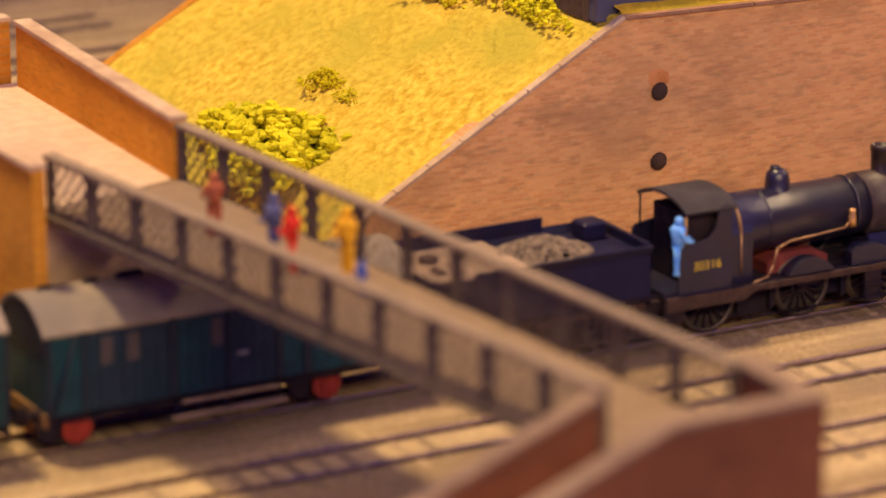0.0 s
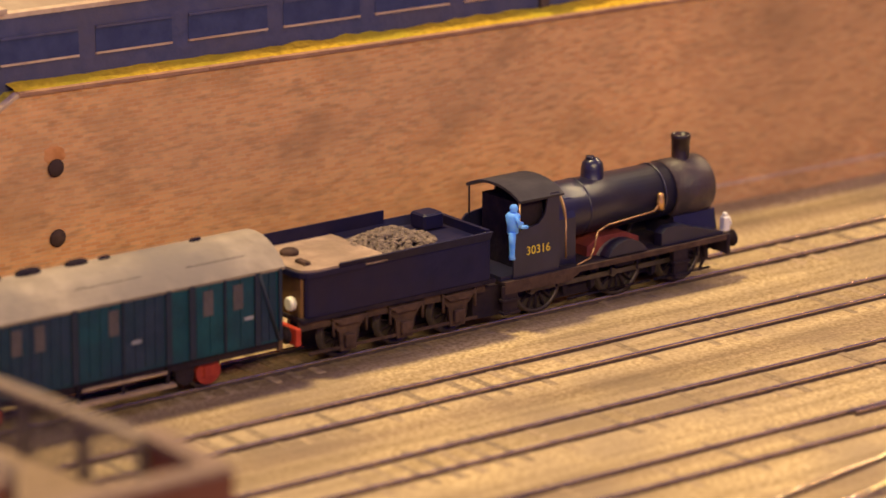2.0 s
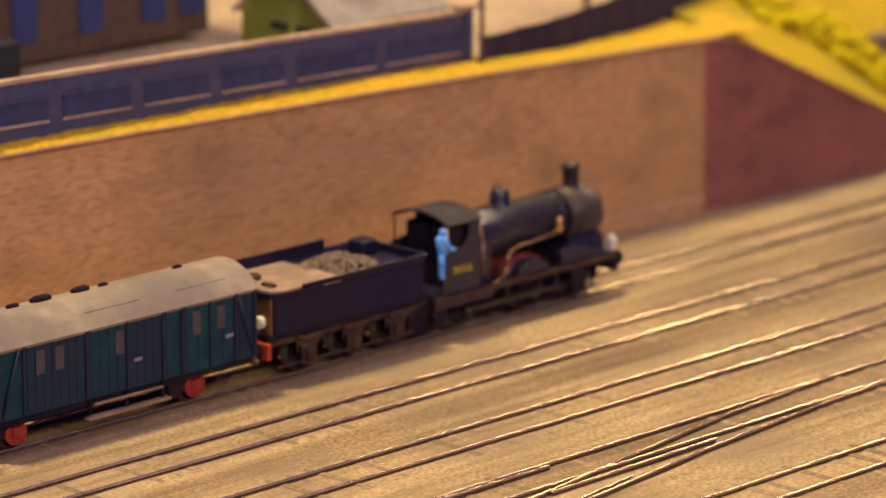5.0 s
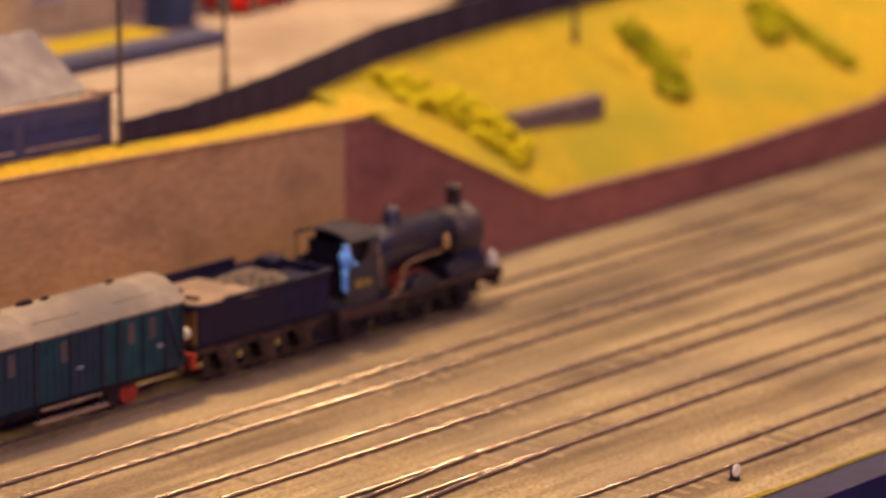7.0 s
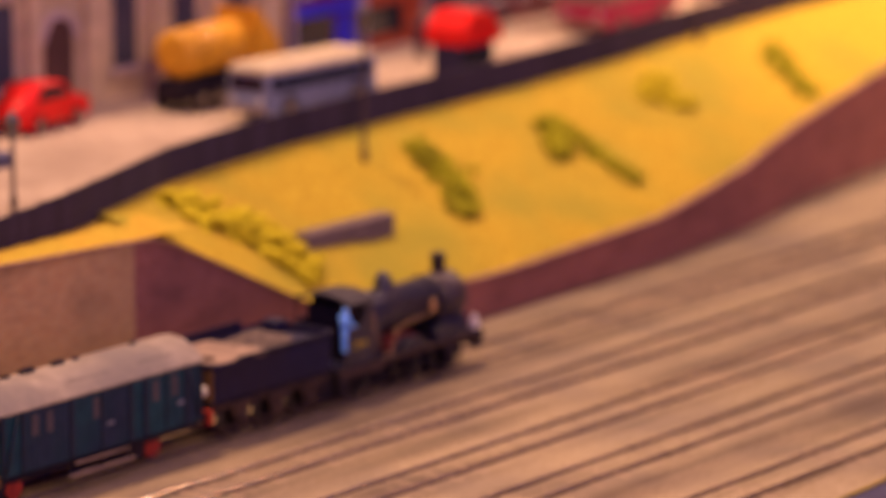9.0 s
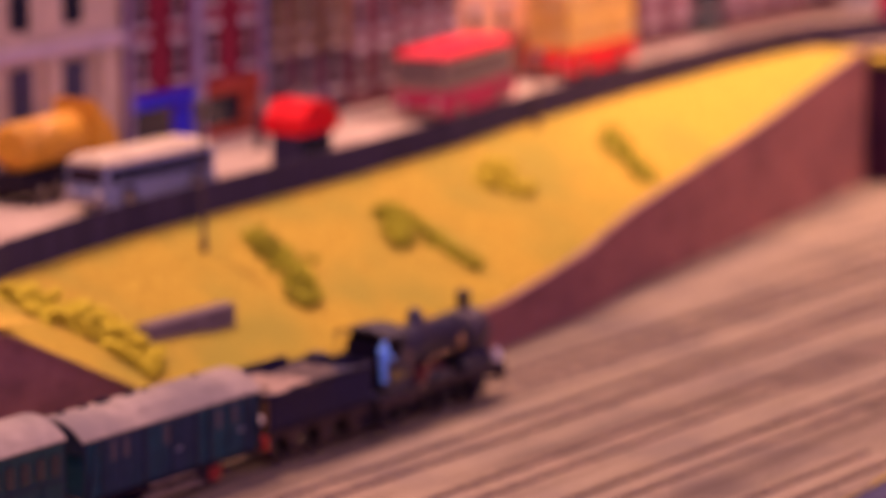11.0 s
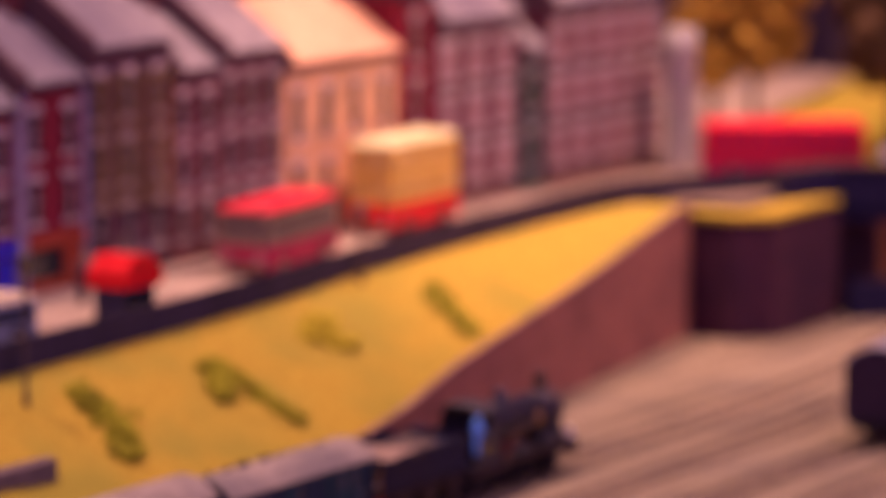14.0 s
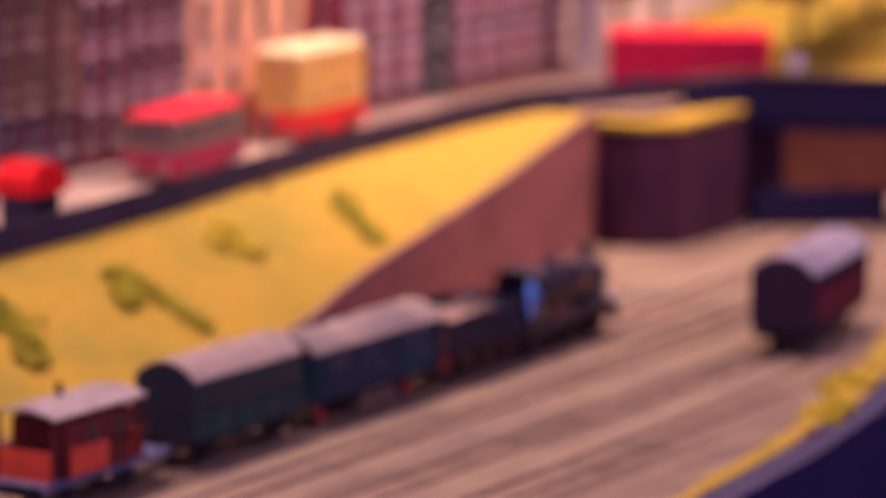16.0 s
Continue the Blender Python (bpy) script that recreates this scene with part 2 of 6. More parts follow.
SLATE_G = mat("faded_slate_paint", (0.009, 0.020, 0.042), (0.017, 0.030, 0.058), 160, 0.65, 0, 0.15, (0.006, 0.030, 0.048), 60, spec=0.3)
GREEN2 = mat("coach_green_paint", (0.005, 0.040, 0.040), (0.008, 0.054, 0.052), 160, 0.5, 0, 0.1, (0.012, 0.034, 0.044), 40, spec=0.3)
GREEN_D = mat("dark_green_trim", (0.005, 0.010, 0.026), (0.008, 0.016, 0.034), 200, 0.7, 0, 0.2)
ROOF = mat("weathered_white_roof", (0.27, 0.215, 0.155), (0.38, 0.305, 0.22), 130, 0.85, 0, 0.2, (0.20, 0.165, 0.135), 26)
GLASS = mat("dark_glass", (0.02, 0.022, 0.03), None, 100, 0.12, 0, 0)
BLUE_FIG = mat("light_blue_plastic", (0.09, 0.35, 1.0), (0.20, 0.50, 1.0), 300, 0.6, 0, 0.1)
WHITE = mat("white_enamel", (0.80, 0.74, 0.62), (0.86, 0.80, 0.70), 200, 0.4, 0, 0.05)
YELLOW = mat("yellow_paint", (0.70, 0.52, 0.04), None, 200, 0.6, 0, 0)
GREYRF = mat("grey_roof", (0.30, 0.26, 0.22), (0.40, 0.35, 0.30), 150, 0.85, 0, 0.3, (0.24, 0.20, 0.18), 50)
NAVY = mat("navy_board", (0.012, 0.009, 0.050), (0.018, 0.013, 0.068), 60, 0.7, 0, 0.1)


def paint(name, c, rough=0.45, var=0.12, bump=0.1):
    return mat(name, tuple(v * (1 - var) for v in c), tuple(min(1, v * (1 + var)) for v in c), 150, rough, 0, bump, tuple(v * 0.8 for v in c), 40, spec=0.25)


# ---------- mesh helpers: millimetres in, metres out ----------
def ngon(bm, pts, smooth=False):
    f = bm.faces.new([bm.verts.new(p) for p in pts])
    f.smooth = smooth
    return f


def box(bm, x0, x1, y0, y1, z0, z1, ch=0.0):
    """A box, its upright and top edges chamfered by ch."""
    if ch <= 0:
        v = [bm.verts.new((x, y, z)) for z in (z0, z1) for x, y in ((x0, y0), (x1, y0), (x1, y1), (x0, y1))]
        for q in ((3, 2, 1, 0), (4, 5, 6, 7), (0, 1, 5, 4), (1, 2, 6, 5), (2, 3, 7, 6), (3, 0, 4, 7)):
            bm.faces.new([v[i] for i in q])
        return
    def ring(d, z):
        a, b, c, e = x0 + d, x1 - d, y0 + d, y1 - d
        k = ch
        return [bm.verts.new((x, y, z)) for x, y in ((a + k, c), (b - k, c), (b, c + k), (b, e - k), (b - k, e), (a + k, e), (a, e - k), (a, c + k))]
    r = [ring(0, z0), ring(0, z1 - ch), ring(ch, z1)]
    bm.faces.new(list(reversed(r[0])))
    bm.faces.new(r[2])
    for a, b in zip(r, r[1:]):
        for i in range(8):
            bm.faces.new((a[i], a[(i + 1) % 8], b[(i + 1) % 8], b[i]))


def prism(bm, pts, axis, a, b, smooth=False):
    """A polygon drawn in the other two axes (in x, y, z order), drawn out from a to b along axis."""
    def at(p, c):
        return {"x": (c, p[0], p[1]), "y": (p[0], c, p[1]), "z": (p[0], p[1], c)}[axis]
    va, vb = [bm.verts.new(at(p, a)) for p in pts], [bm.verts.new(at(p, b)) for p in pts]
    bm.faces.new(va)
    bm.faces.new(list(reversed(vb)))
    n = len(pts)
    for i in range(n):
        f = bm.faces.new((va[(i + 1) % n], va[i], vb[i], vb[(i + 1) % n]))
        f.smooth = smooth


def lathe(bm, p, axis, prof, n=16, smooth=True):
    """A body of revolution round an axis through p: prof is (distance along, radius)."""
    p, d = Vector(p), {"x": Vector((1, 0, 0)), "y": Vector((0, 1, 0)), "z": Vector((0, 0, 1))}.get(axis, None) if isinstance(axis, str) else Vector(axis).normalized()
    e1 = d.orthogonal().normalized()
    e2 = d.cross(e1)
    rings = []
    for s, r in prof:
        rings.append([bm.verts.new(p + d * s + (e1 * math.cos(2 * math.pi * i / n) + e2 * math.sin(2 * math.pi * i / n)) * max(r, 0.01)) for i in range(n)])
    for a, b in zip(rings, rings[1:]):
        for i in range(n):
            bm.faces.new((a[i], a[(i + 1) % n], b[(i + 1) % n], b[i])).smooth = smooth
    bm.faces.new(list(reversed(rings[0])))
    bm.faces.new(rings[-1])


def rod(bm, p0, p1, r, n=8):
    d = Vector(p1) - Vector(p0)
    lathe(bm, p0, d, [(0, r), (d.length, r)], n)


def tube(bm, pts, r, n=6):
    for a, b in zip(pts, pts[1:]):
        rod(bm, a, b, r, n)


def blob(bm, c, r, seed=0, n=2, rough=0.35, freq=0.5):
    """A lumpy ball with radii r."""
    made = bmesh.ops.create_icosphere(bm, subdivisions=n, radius=1.0)["verts"]
    for v in made:
        k = 1 + rough * noise.noise(v.co * (1.0 / freq) + Vector((seed * 7.3, seed * 1.7, seed * 3.1)))
        v.co = Vector((c[0] + v.co.x * r[0] * k, c[1] + v.co.y * r[1] * k, c[2] + v.co.z * r[2] * k))


def mesh_of(name, bm, material):
    bmesh.ops.recalc_face_normals(bm, faces=bm.faces)
    for v in bm.verts:
        v.co *= 0.001
    me = bpy.data.meshes.new(name)
    bm.to_mesh(me)
    bm.free()
    for m in material if isinstance(material, (list, tuple)) else [material]:
        me.materials.append(m)
    return me


def part(name, bm, material, parent=None, label=""):
    ob = new(name, mesh_of(name, bm, material))
    ob.parent = parent
    return tagged(ob, label)


def thing(name, label, category, at=(0, 0, 0), rz=0.0, group="", kind=""):
    ob = new(name)
    ob.empty_display_size = 0.01
    ob.matrix_world = pose(at[0] * 0.001, at[1] * 0.001, at[2] * 0.001, 0, 0, rz)
    return tagged(ob, label, category, group, kind)


def struct(name, bm, material, label=""):
    ob = part(name, bm, material)
    return tagged(ob, label, kind="structure")


def B():
    return bmesh.new()


def boxpart(name, dims, material, parent, ch=0.0, label=""):
    bm = B()
    box(bm, *dims, ch)
    return part(name, bm, material, parent, label)


# ---------- ground ----------
def lerp(xs, ys, x):
    return float(np.interp(x, xs, ys))


EDGE_X, EDGE_Y = [-400, 1000, 1300, 1550, 1670, 1800, 1900, 2100, 2600, 3400], [-240, -240, -240, -217, -205, -184, -158, -105, 20, 240]


def ground():
    bm = B()
    xs = [-400 + 25 * i for i in range(153)]
    rows = []
    for x in xs:
        y0 = lerp(EDGE_X, EDGE_Y, x)
        line = []
        for j in range(41):
            y = y0 + (760 - y0) * (j / 40) ** 1.4
            line.append(bm.verts.new((x, y, -1.75 + 0.4 * noise.noise((x / 30, y / 30, 0)))))
        rows.append(line)
    for a, b in zip(rows, rows[1:]):
        for j in range(40):
            bm.faces.new((a[j], b[j], b[j + 1], a[j + 1])).smooth = True
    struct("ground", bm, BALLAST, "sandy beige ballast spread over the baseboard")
    bm = B()
    for a, b in zip(xs, xs[1:]):
        ya, yb = lerp(EDGE_X, EDGE_Y, a), lerp(EDGE_X, EDGE_Y, b)
        ngon(bm, [(a, ya, -3), (b, yb, -3), (b, yb, -140), (a, ya, -140)])
        ngon(bm, [(a, ya, -2.6), (a, ya - 16, -2.6), (b, yb - 16, -2.6), (b, yb, -2.6)])
        ngon(bm, [(a, ya - 16, -2.6), (a, ya - 16, -140), (b, yb - 16, -140), (b, yb - 16, -2.6)])
    struct("fascia", bm, NAVY, "navy painted front board along the layout edge")
    bm = B()
    for a, b in zip(xs, xs[1:]):
        ya, yb = lerp(EDGE_X, EDGE_Y, a), lerp(EDGE_X, EDGE_Y, b)
        wa, wb = (max(0.6, lerp([900, 1040, 1120, 1430, 1500, 1700, 1900], [6, 5, 1, 1, 7, 13, 22], q) * (1 + 0.45 * noise.noise((q / 40, 3, 0)))) for q in (a, b))
        ha, hb = (-0.5 + min(wa, wb) * 0.3 + 1.2 * noise.noise((q / 20, 9, 0)) for q in (a, b))
        ngon(bm, [(a, ya, -2.4), (b, yb, -2.4), (b, yb + wb * 0.5, hb - 1), (a, ya + wa * 0.5, ha - 1)], True)
        ngon(bm, [(a, ya + wa * 0.5, ha - 1), (b, yb + wb * 0.5, hb - 1), (b, yb + wb, -3), (a, ya + wa, -3)], True)
    tagged(part("grass_verge", bm, GRASS), "yellow dry grass strip along the layout edge", "grass", kind="stuff")
    bm = B()
    box(bm, -6000, 8000, -6000, 8000, -900, -880)
    struct("floor", bm, mat("hall_floor", (0.05, 0.04, 0.05), (0.08, 0.06, 0.06), 4, 0.6), "dark hall floor below the layout")


ground()


# ---------- tracks ----------
def rail(parent, pts, z=0.0):
    """A rail with a bright head over a rusty web, along pts."""
    bm, bm2 = B(), B()
    for (x0, y0), (x1, y1) in zip(pts, pts[1:]):
        d = Vector((x1 - x0, y1 - y0, 0)).normalized()
        n = Vector((-d.y, d.x, 0))
        def prof(b, half, za, zb):
            c = [Vector((x, y, 0)) + n * s * half + Vector((0, 0, zz)) for x, y in ((x0, y0), (x1, y1)) for s, zz in ((-1, za), (1, za), (1, zb), (-1, zb))]
            v = [b.verts.new(p) for p in c]
            for q in ((0, 1, 5, 4), (1, 2, 6, 5), (2, 3, 7, 6), (3, 0, 4, 7), (3, 2, 1, 0), (4, 5, 6, 7)):
                b.faces.new([v[i] for i in q])
        hd = ((-0.42, -0.7), (-0.42, -0.3), (-0.3, -0.1), (-0.12, 0), (0.12, 0), (0.3, -0.1), (0.42, -0.3), (0.42, -0.7))
        ends = [[bm.verts.new(Vector((x, y, z + q)) + n * w) for w, q in hd] for x, y in ((x0, y0), (x1, y1))]
        for i in range(8):
            f = bm.faces.new((ends[0][i], ends[1][i], ends[1][(i + 1) % 8], ends[0][(i + 1) % 8]))
            f.smooth = 0 < i < 6
        prof(bm2, 0.25, z - 2.0, z - 0.7)
        prof(bm2, 0.42, z - 2.5, z - 2.0)
    r = part("rail", bm, RAIL, parent)
    part("web", bm2, RAILSIDE, r, "rusty brown rail web")


def sleeper_mesh():
    bm = B()
    box(bm, -1.6, 1.6, -15, 15, -4.5, -1.5, 0.3)
    return mesh_of("sleeper", bm, SLEEPER)


SLEEPER_MESH = sleeper_mesh()


def track(y, x0, x1, label, first=300.0, curve=9999.0, radius=700.0):
    t = thing("track", label, "railway track", (0, y, 0), group="parallel tracks", kind="structure")
    def bend(x):
        return (x - curve) ** 2 / (2 * radius) if x > curve else 0.0
    for s in (-8.25, 8.25):
        xs = [x0] + ([curve + (x1 - curve) * i / 14 for i in range(15)] if x1 > curve else [x1])
        rail(t, [(x, s + bend(x)) for x in xs])
    n = 0
    x = max(x0, first)
    while x < x1 and n < 290:
        ob = new("sleeper", SLEEPER_MESH)
        ob.parent = t
        ob.location = (x * 0.001, bend(x) * 0.001, random.uniform(-0.0005, 0.0001))
        ob.rotation_euler = (0, 0, random.uniform(-0.02, 0.02))
        x += 8.4
        n += 1
    return t


track(8.2, -300, 2330, "railway track with dark sleepers carrying the train", curve=1900, radius=1500)
track(-45, -300, 2330, "railway track with worn rails set in sandy ballast", curve=1850, radius=900)
track(-97, -300, 2250, "railway track with worn rails set in sandy ballast", curve=1880, radius=500)
track(-144.5, -300, 2100, "railway track with a turnout in sandy ballast", curve=1760, radius=560)
track(-205, -300, 1500, "front siding track half buried in ballast")


def turnout():
    t = thing("turnout", "diverging turnout rails with bright check rails", "railway turnout", (0, 0, 0.15), kind="structure")
    pa = [(845 - 45 * i, -165 - 7.2 * i - 0.35 * i * i) for i in range(5, 0, -1)] + [(845, -165), (912, -156), (960, -148.5), (1010, -141), (1070, -136.4)]
    pb = [(x, y - 15.5) for x, y in pa[:5]] + [(861, -179.5), (908, -171.5), (973, -162.5), (1040, -156), (1100, -153.4)]
    rail(t, pa)
    rail(t, pb)
    for a, b in (((815, -138.6), (925, -138.6)), ((860, -176.3), (935, -165.2)), ((905, -158.4), (985, -157))):
        rail(t, [a, b])


turnout()


# ---------- retaining walls ----------
WALL_X = [500, 650, 900, 1070, 1222, 1346, 1470, 1600, 1700, 1770, 1950, 2128]
WALL_Y = [75.5, 74.5, 72, 64, 57, 50, 50.6, 54.3, 67, 84, 112, 144]
TOP_X = [500, 513, 653, 800, 1060, 1224, 1240, 1346, 1470, 1600, 1660, 1722, 1850, 1950, 2103, 2128]
TOP_Z = [0, 0, 79.5, 76.2, 72, 68, 67, 17.2, 15.8, 19.5, 25, 33, 46, 57, 75, 76]


def wall_y(x):
    return lerp(WALL_X, WALL_Y, x)


def wall_top(x):
    return lerp(TOP_X, TOP_Z, x)


def wall_run(name, xs, material, label, out=9.0, cope=True):
    bm = B()
    lines = []
    for x in xs:
        y, z = wall_y(x), wall_top(x)
        lines.append([bm.verts.new(p) for p in ((x, y, -6), (x, y, 5), (x, y + 0.6, 5.2), (x, y + 0.6, max(z, 5.3)), (x, y + out, max(z, 5.3)), (x, y + out, -6))])
    for a, b in zip(lines, lines[1:]):
        for i in range(6):
            bm.faces.new((a[i], b[i], b[(i + 1) % 6], a[(i + 1) % 6]))
    bm.faces.new(lines[0])
    bm.faces.new(list(reversed(lines[-1])))
    w = struct(name, bm, material, label)
    if cope:
        for x0, x1 in zip(xs, xs[1:]):
            bm = B()
            va = []
            for x in (x0 + 0.15, x1 - 0.15):
                y, z = wall_y(x), max(wall_top(x), 5.3)
                va.append([bm.verts.new(p) for p in ((x, y - 0.6, z), (x, y - 0.6, z + 1.1), (x, y + 2.6, z + 1.1), (x, y + 2.6, z))])
            for i in range(4):
                bm.faces.new((va[0][i], va[1][i], va[1][(i + 1) % 4], va[0][(i + 1) % 4]))
            bm.faces.new(va[0])
            bm.faces.new(list(reversed(va[1])))
            part("coping", bm, COPING if x0 < 652 else COPE_P if x0 >= 1346 else BRICK_C, w)
    return w


def steps(a, b, d):
    n = max(1, round((b - a) / d))
    return [a + (b - a) * i / n for i in range(n + 1)]


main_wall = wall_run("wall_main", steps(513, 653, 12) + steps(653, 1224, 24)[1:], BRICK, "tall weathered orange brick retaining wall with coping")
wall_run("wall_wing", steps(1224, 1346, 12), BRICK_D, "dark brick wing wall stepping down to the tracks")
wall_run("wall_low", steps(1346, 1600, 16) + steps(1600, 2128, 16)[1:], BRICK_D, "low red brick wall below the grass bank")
bm, bm2 = B(), B()
for x0, x1 in zip(steps(560, 1222, 30), steps(560, 1222, 30)[1:]):
    a, b = wall_y(x0), wall_y(x1)
    ngon(bm, [(x0, a - 0.2, 5.0), (x1, b - 0.2, 5.0), (x1, b - 1.9, 4.6), (x0, a - 1.9, 4.6)])
    ngon(bm2, [(x0, a - 1.9, 4.6), (x1, b - 1.9, 4.6), (x1, b - 2.1, -4), (x0, a - 2.1, -4)])
part("plinth_top", bm, COPING, main_wall, "sandy ledge along the wall foot")
part("plinth", bm2, BRICK, main_wall)
for z in (54.4, 31.3):
    bm = B()
    lathe(bm, (666, wall_y(666) + 0.8, z), "y", [(-1.0, 3.0), (-1.4, 2.6), (-1.35, 0.1)], 16)
    part("drain_pipe", bm, FRAME_BROWN, main_wall, "dark round drain hole with rusty rim")


bm = B()
blob(bm, (666, wall_y(666) + 0.85, 58.6), (4.0, 0.75, 3.2), 3, 3, 0.3)
part("rust_stain", bm, mat("rust_stain", (0.56, 0.22, 0.06), (0.68, 0.30, 0.10), 300, 0.9), main_wall, "orange rust patch above the drain")

# ---------- grass banks ----------
FX = [1113, 1158, 1219, 1255, 1315, 1370, 1413, 1507, 1605, 1712, 1782, 1854, 1920, 2040, 2100, 2128, 2160, 2200, 2240]
FY = [79, 77, 85, 95, 116, 126, 132, 139, 145, 155, 166, 174, 180, 187, 188, 184, 170, 149, 130]


def fence_y(x):
    return lerp(FX, FY, x)


def banks():
    bm = B()
    n, m = 70, 26
    g = []
    for i in range(n + 1):
        x = 1240 + (2128 - 1240) * i / n
        y0, z0 = wall_y(x) + 2, wall_top(x) + 0.4
        y1, z1 = fence_y(x) + 2, 74
        row = []
        for j in range(m + 1):
            s = j / m
            y = y0 + (y1 - y0) * s
            z = z0 + (z1 - z0) * (s ** 0.92) + 1.1 * noise.noise((x / 22, y / 12, 4)) * math.sin(math.pi * s)
            row.append(bm.verts.new((x, y, z)))
        g.append(row)
    for a, b in zip(g, g[1:]):
        for j in range(m):
            bm.faces.new((a[j], b[j], b[j + 1], a[j + 1])).smooth = True
    struct("grass_bank", bm, GRASS, "steep bank of yellow dry grass above the tracks")
    bm = B()
    g = []
    for i in range(41):
        x = 505 + (660 - 505) * i / 40
        row = []
        for j in range(41):
            y = wall_y(x) + 2 + (275 - wall_y(x)) * j / 40
            z = (x - 513) / 140 * 79.5 + 1.2 * noise.noise((x / 18, y / 18, 1)) + 0.5
            row.append(bm.verts.new((x, y, min(z, 79.8))))
        g.append(row)
    for a, b in zip(g, g[1:]):
        for j in range(40):
            bm.faces.new((a[j], b[j], b[j + 1], a[j + 1])).smooth = True
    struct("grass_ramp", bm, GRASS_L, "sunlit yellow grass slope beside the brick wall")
    # grassy strip on the wall top
    bm = B()
    g = []
    for i in range(121):
        x = 653 + (1262 - 653) * i / 120
        y0, z0 = wall_y(x) + 1.8, wall_top(min(x, 1222)) + 1.0
        row = []
        for j in range(7):
            s = j / 6
            y = y0 + (max(fence_y(x), 80) + 3 - y0) * s
            row.append(bm.verts.new((x, y, z0 + 2.0 * s ** 0.5 * (1 + 0.7 * noise.noise((x / 5, y / 5, 2))) * (1 if x < 1120 else 0.8))))
        g.append(row)
    for a, b in zip(g, g[1:]):
        for j in range(6):
            bm.faces.new((a[j], b[j], b[j + 1], a[j + 1])).smooth = True
    struct("grass_strip", bm, mat("strip_grass", (0.50, 0.30, 0.02), (0.74, 0.47, 0.04), 380, 0.95, 0, 0.8, (0.50, 0.38, 0.03), 30, spec=0.1), "ragged yellow grass strip along the wall top")


banks()


def plateau():
    bm = B()
    pts = [(x, fence_y(x) + 1.5 if x > 1113 else 84) for x in [655, 1000, 1001] + steps(1113, 2150, 40)]
    top = []
    for x, y in pts:
        z = lerp([655, 1100, 1240, 2150], [79, 72, 74, 75], x)
        top.append((bm.verts.new((x, y, z)), bm.verts.new((x, 275 if x < 1000 else 760, z + 2)), bm.verts.new((x, y, -4))))
    for a, b in zip(top, top[1:]):
        bm.faces.new((a[0], b[0], b[1], a[1]))
        bm.faces.new((a[2], b[2], b[0], a[0]))
    v = top[0]
    bm.faces.new((v[0], v[1], bm.verts.new((655, 275, -4)), v[2]))
    struct("town_ground", bm, CONCRETE, "pale beige paved street on the upper level")


plateau()

# ---------- train ----------
def wheelset(parent, x, r, name, material, spokes=12, z=None):
    w = new(name)
    w.empty_display_size = 0.005
    w.parent = parent
    w.location = (x * 0.001, 0, (z or r) * 0.001)
    for s in (-1, 1):
        bm = B()
        lathe(bm, (0, s * 8.0, 0), "y", [(-1.3 * s, r - 0.1), (-1.3 * s, r + 0.35), (-0.7 * s, r + 0.35), (-0.7 * s, r), (1.1 * s, r), (1.1 * s, r - 1.3), (0.4 * s, r - 1.3), (-1.0 * s, r - 1.3)], 28)
        part("tyre", bm, TYRE, w)
        bm = B()
        lathe(bm, (0, s * 8.0, 0), "y", [(-0.9 * s, 2.1), (1.4 * s, 2.1)], 12)
        for k in range(spokes):
            a = 2 * math.pi * k / spokes
            rod(bm, (math.cos(a) * 1.6, s * 8.2, math.sin(a) * 1.6), (math.cos(a) * (r - 0.8), s * 8.2, math.sin(a) * (r - 0.8)), 0.5, 5)
        part("spokes", bm, material, w)
    bm = B()
    rod(bm, (0, -8, 0), (0, 8, 0), 1.2)
    part("axle", bm, BLACKD, w)
    return w


WHEELS = []   # (wheelset, radius in metres, x, z)


def buffers(parent, x, d, y=10.5, z=11.5):
    for s in (-1, 1):
        bm = B()
        lathe(bm, (x, s * y, z), "x", [(0, 1.9), (2.2 * d, 1.5), (2.2 * d, 0.9), (4.4 * d, 0.9), (4.4 * d, 2.9), (5.0 * d, 2.9), (5.3 * d, 2.2)], 14)
        part("buffer", bm, BLACKD, parent)
    bm = B()
    tube(bm, [(x, 0, z - 1), (x + 3 * d, 0, z - 2), (x + 4 * d, 0, z - 6)], 0.5)
    part("coupling", bm, BLACKD, parent)


def roof_arc(bm, x0, x1, half, ze, zc, th=0.9, n=12):
    """An arched roof of half width, eaves at ze and crown at zc."""
    up, dn = [], []
    for i in range(n + 1):
        a = -1 + 2 * i / n
        y, z = a * half, ze + (zc - ze) * (1 - abs(a) ** 2.2)
        up.append((y, z))
        dn.append((y * 0.97, z - th))
    prism(bm, up + list(reversed(dn)), "x", x0, x1, False)


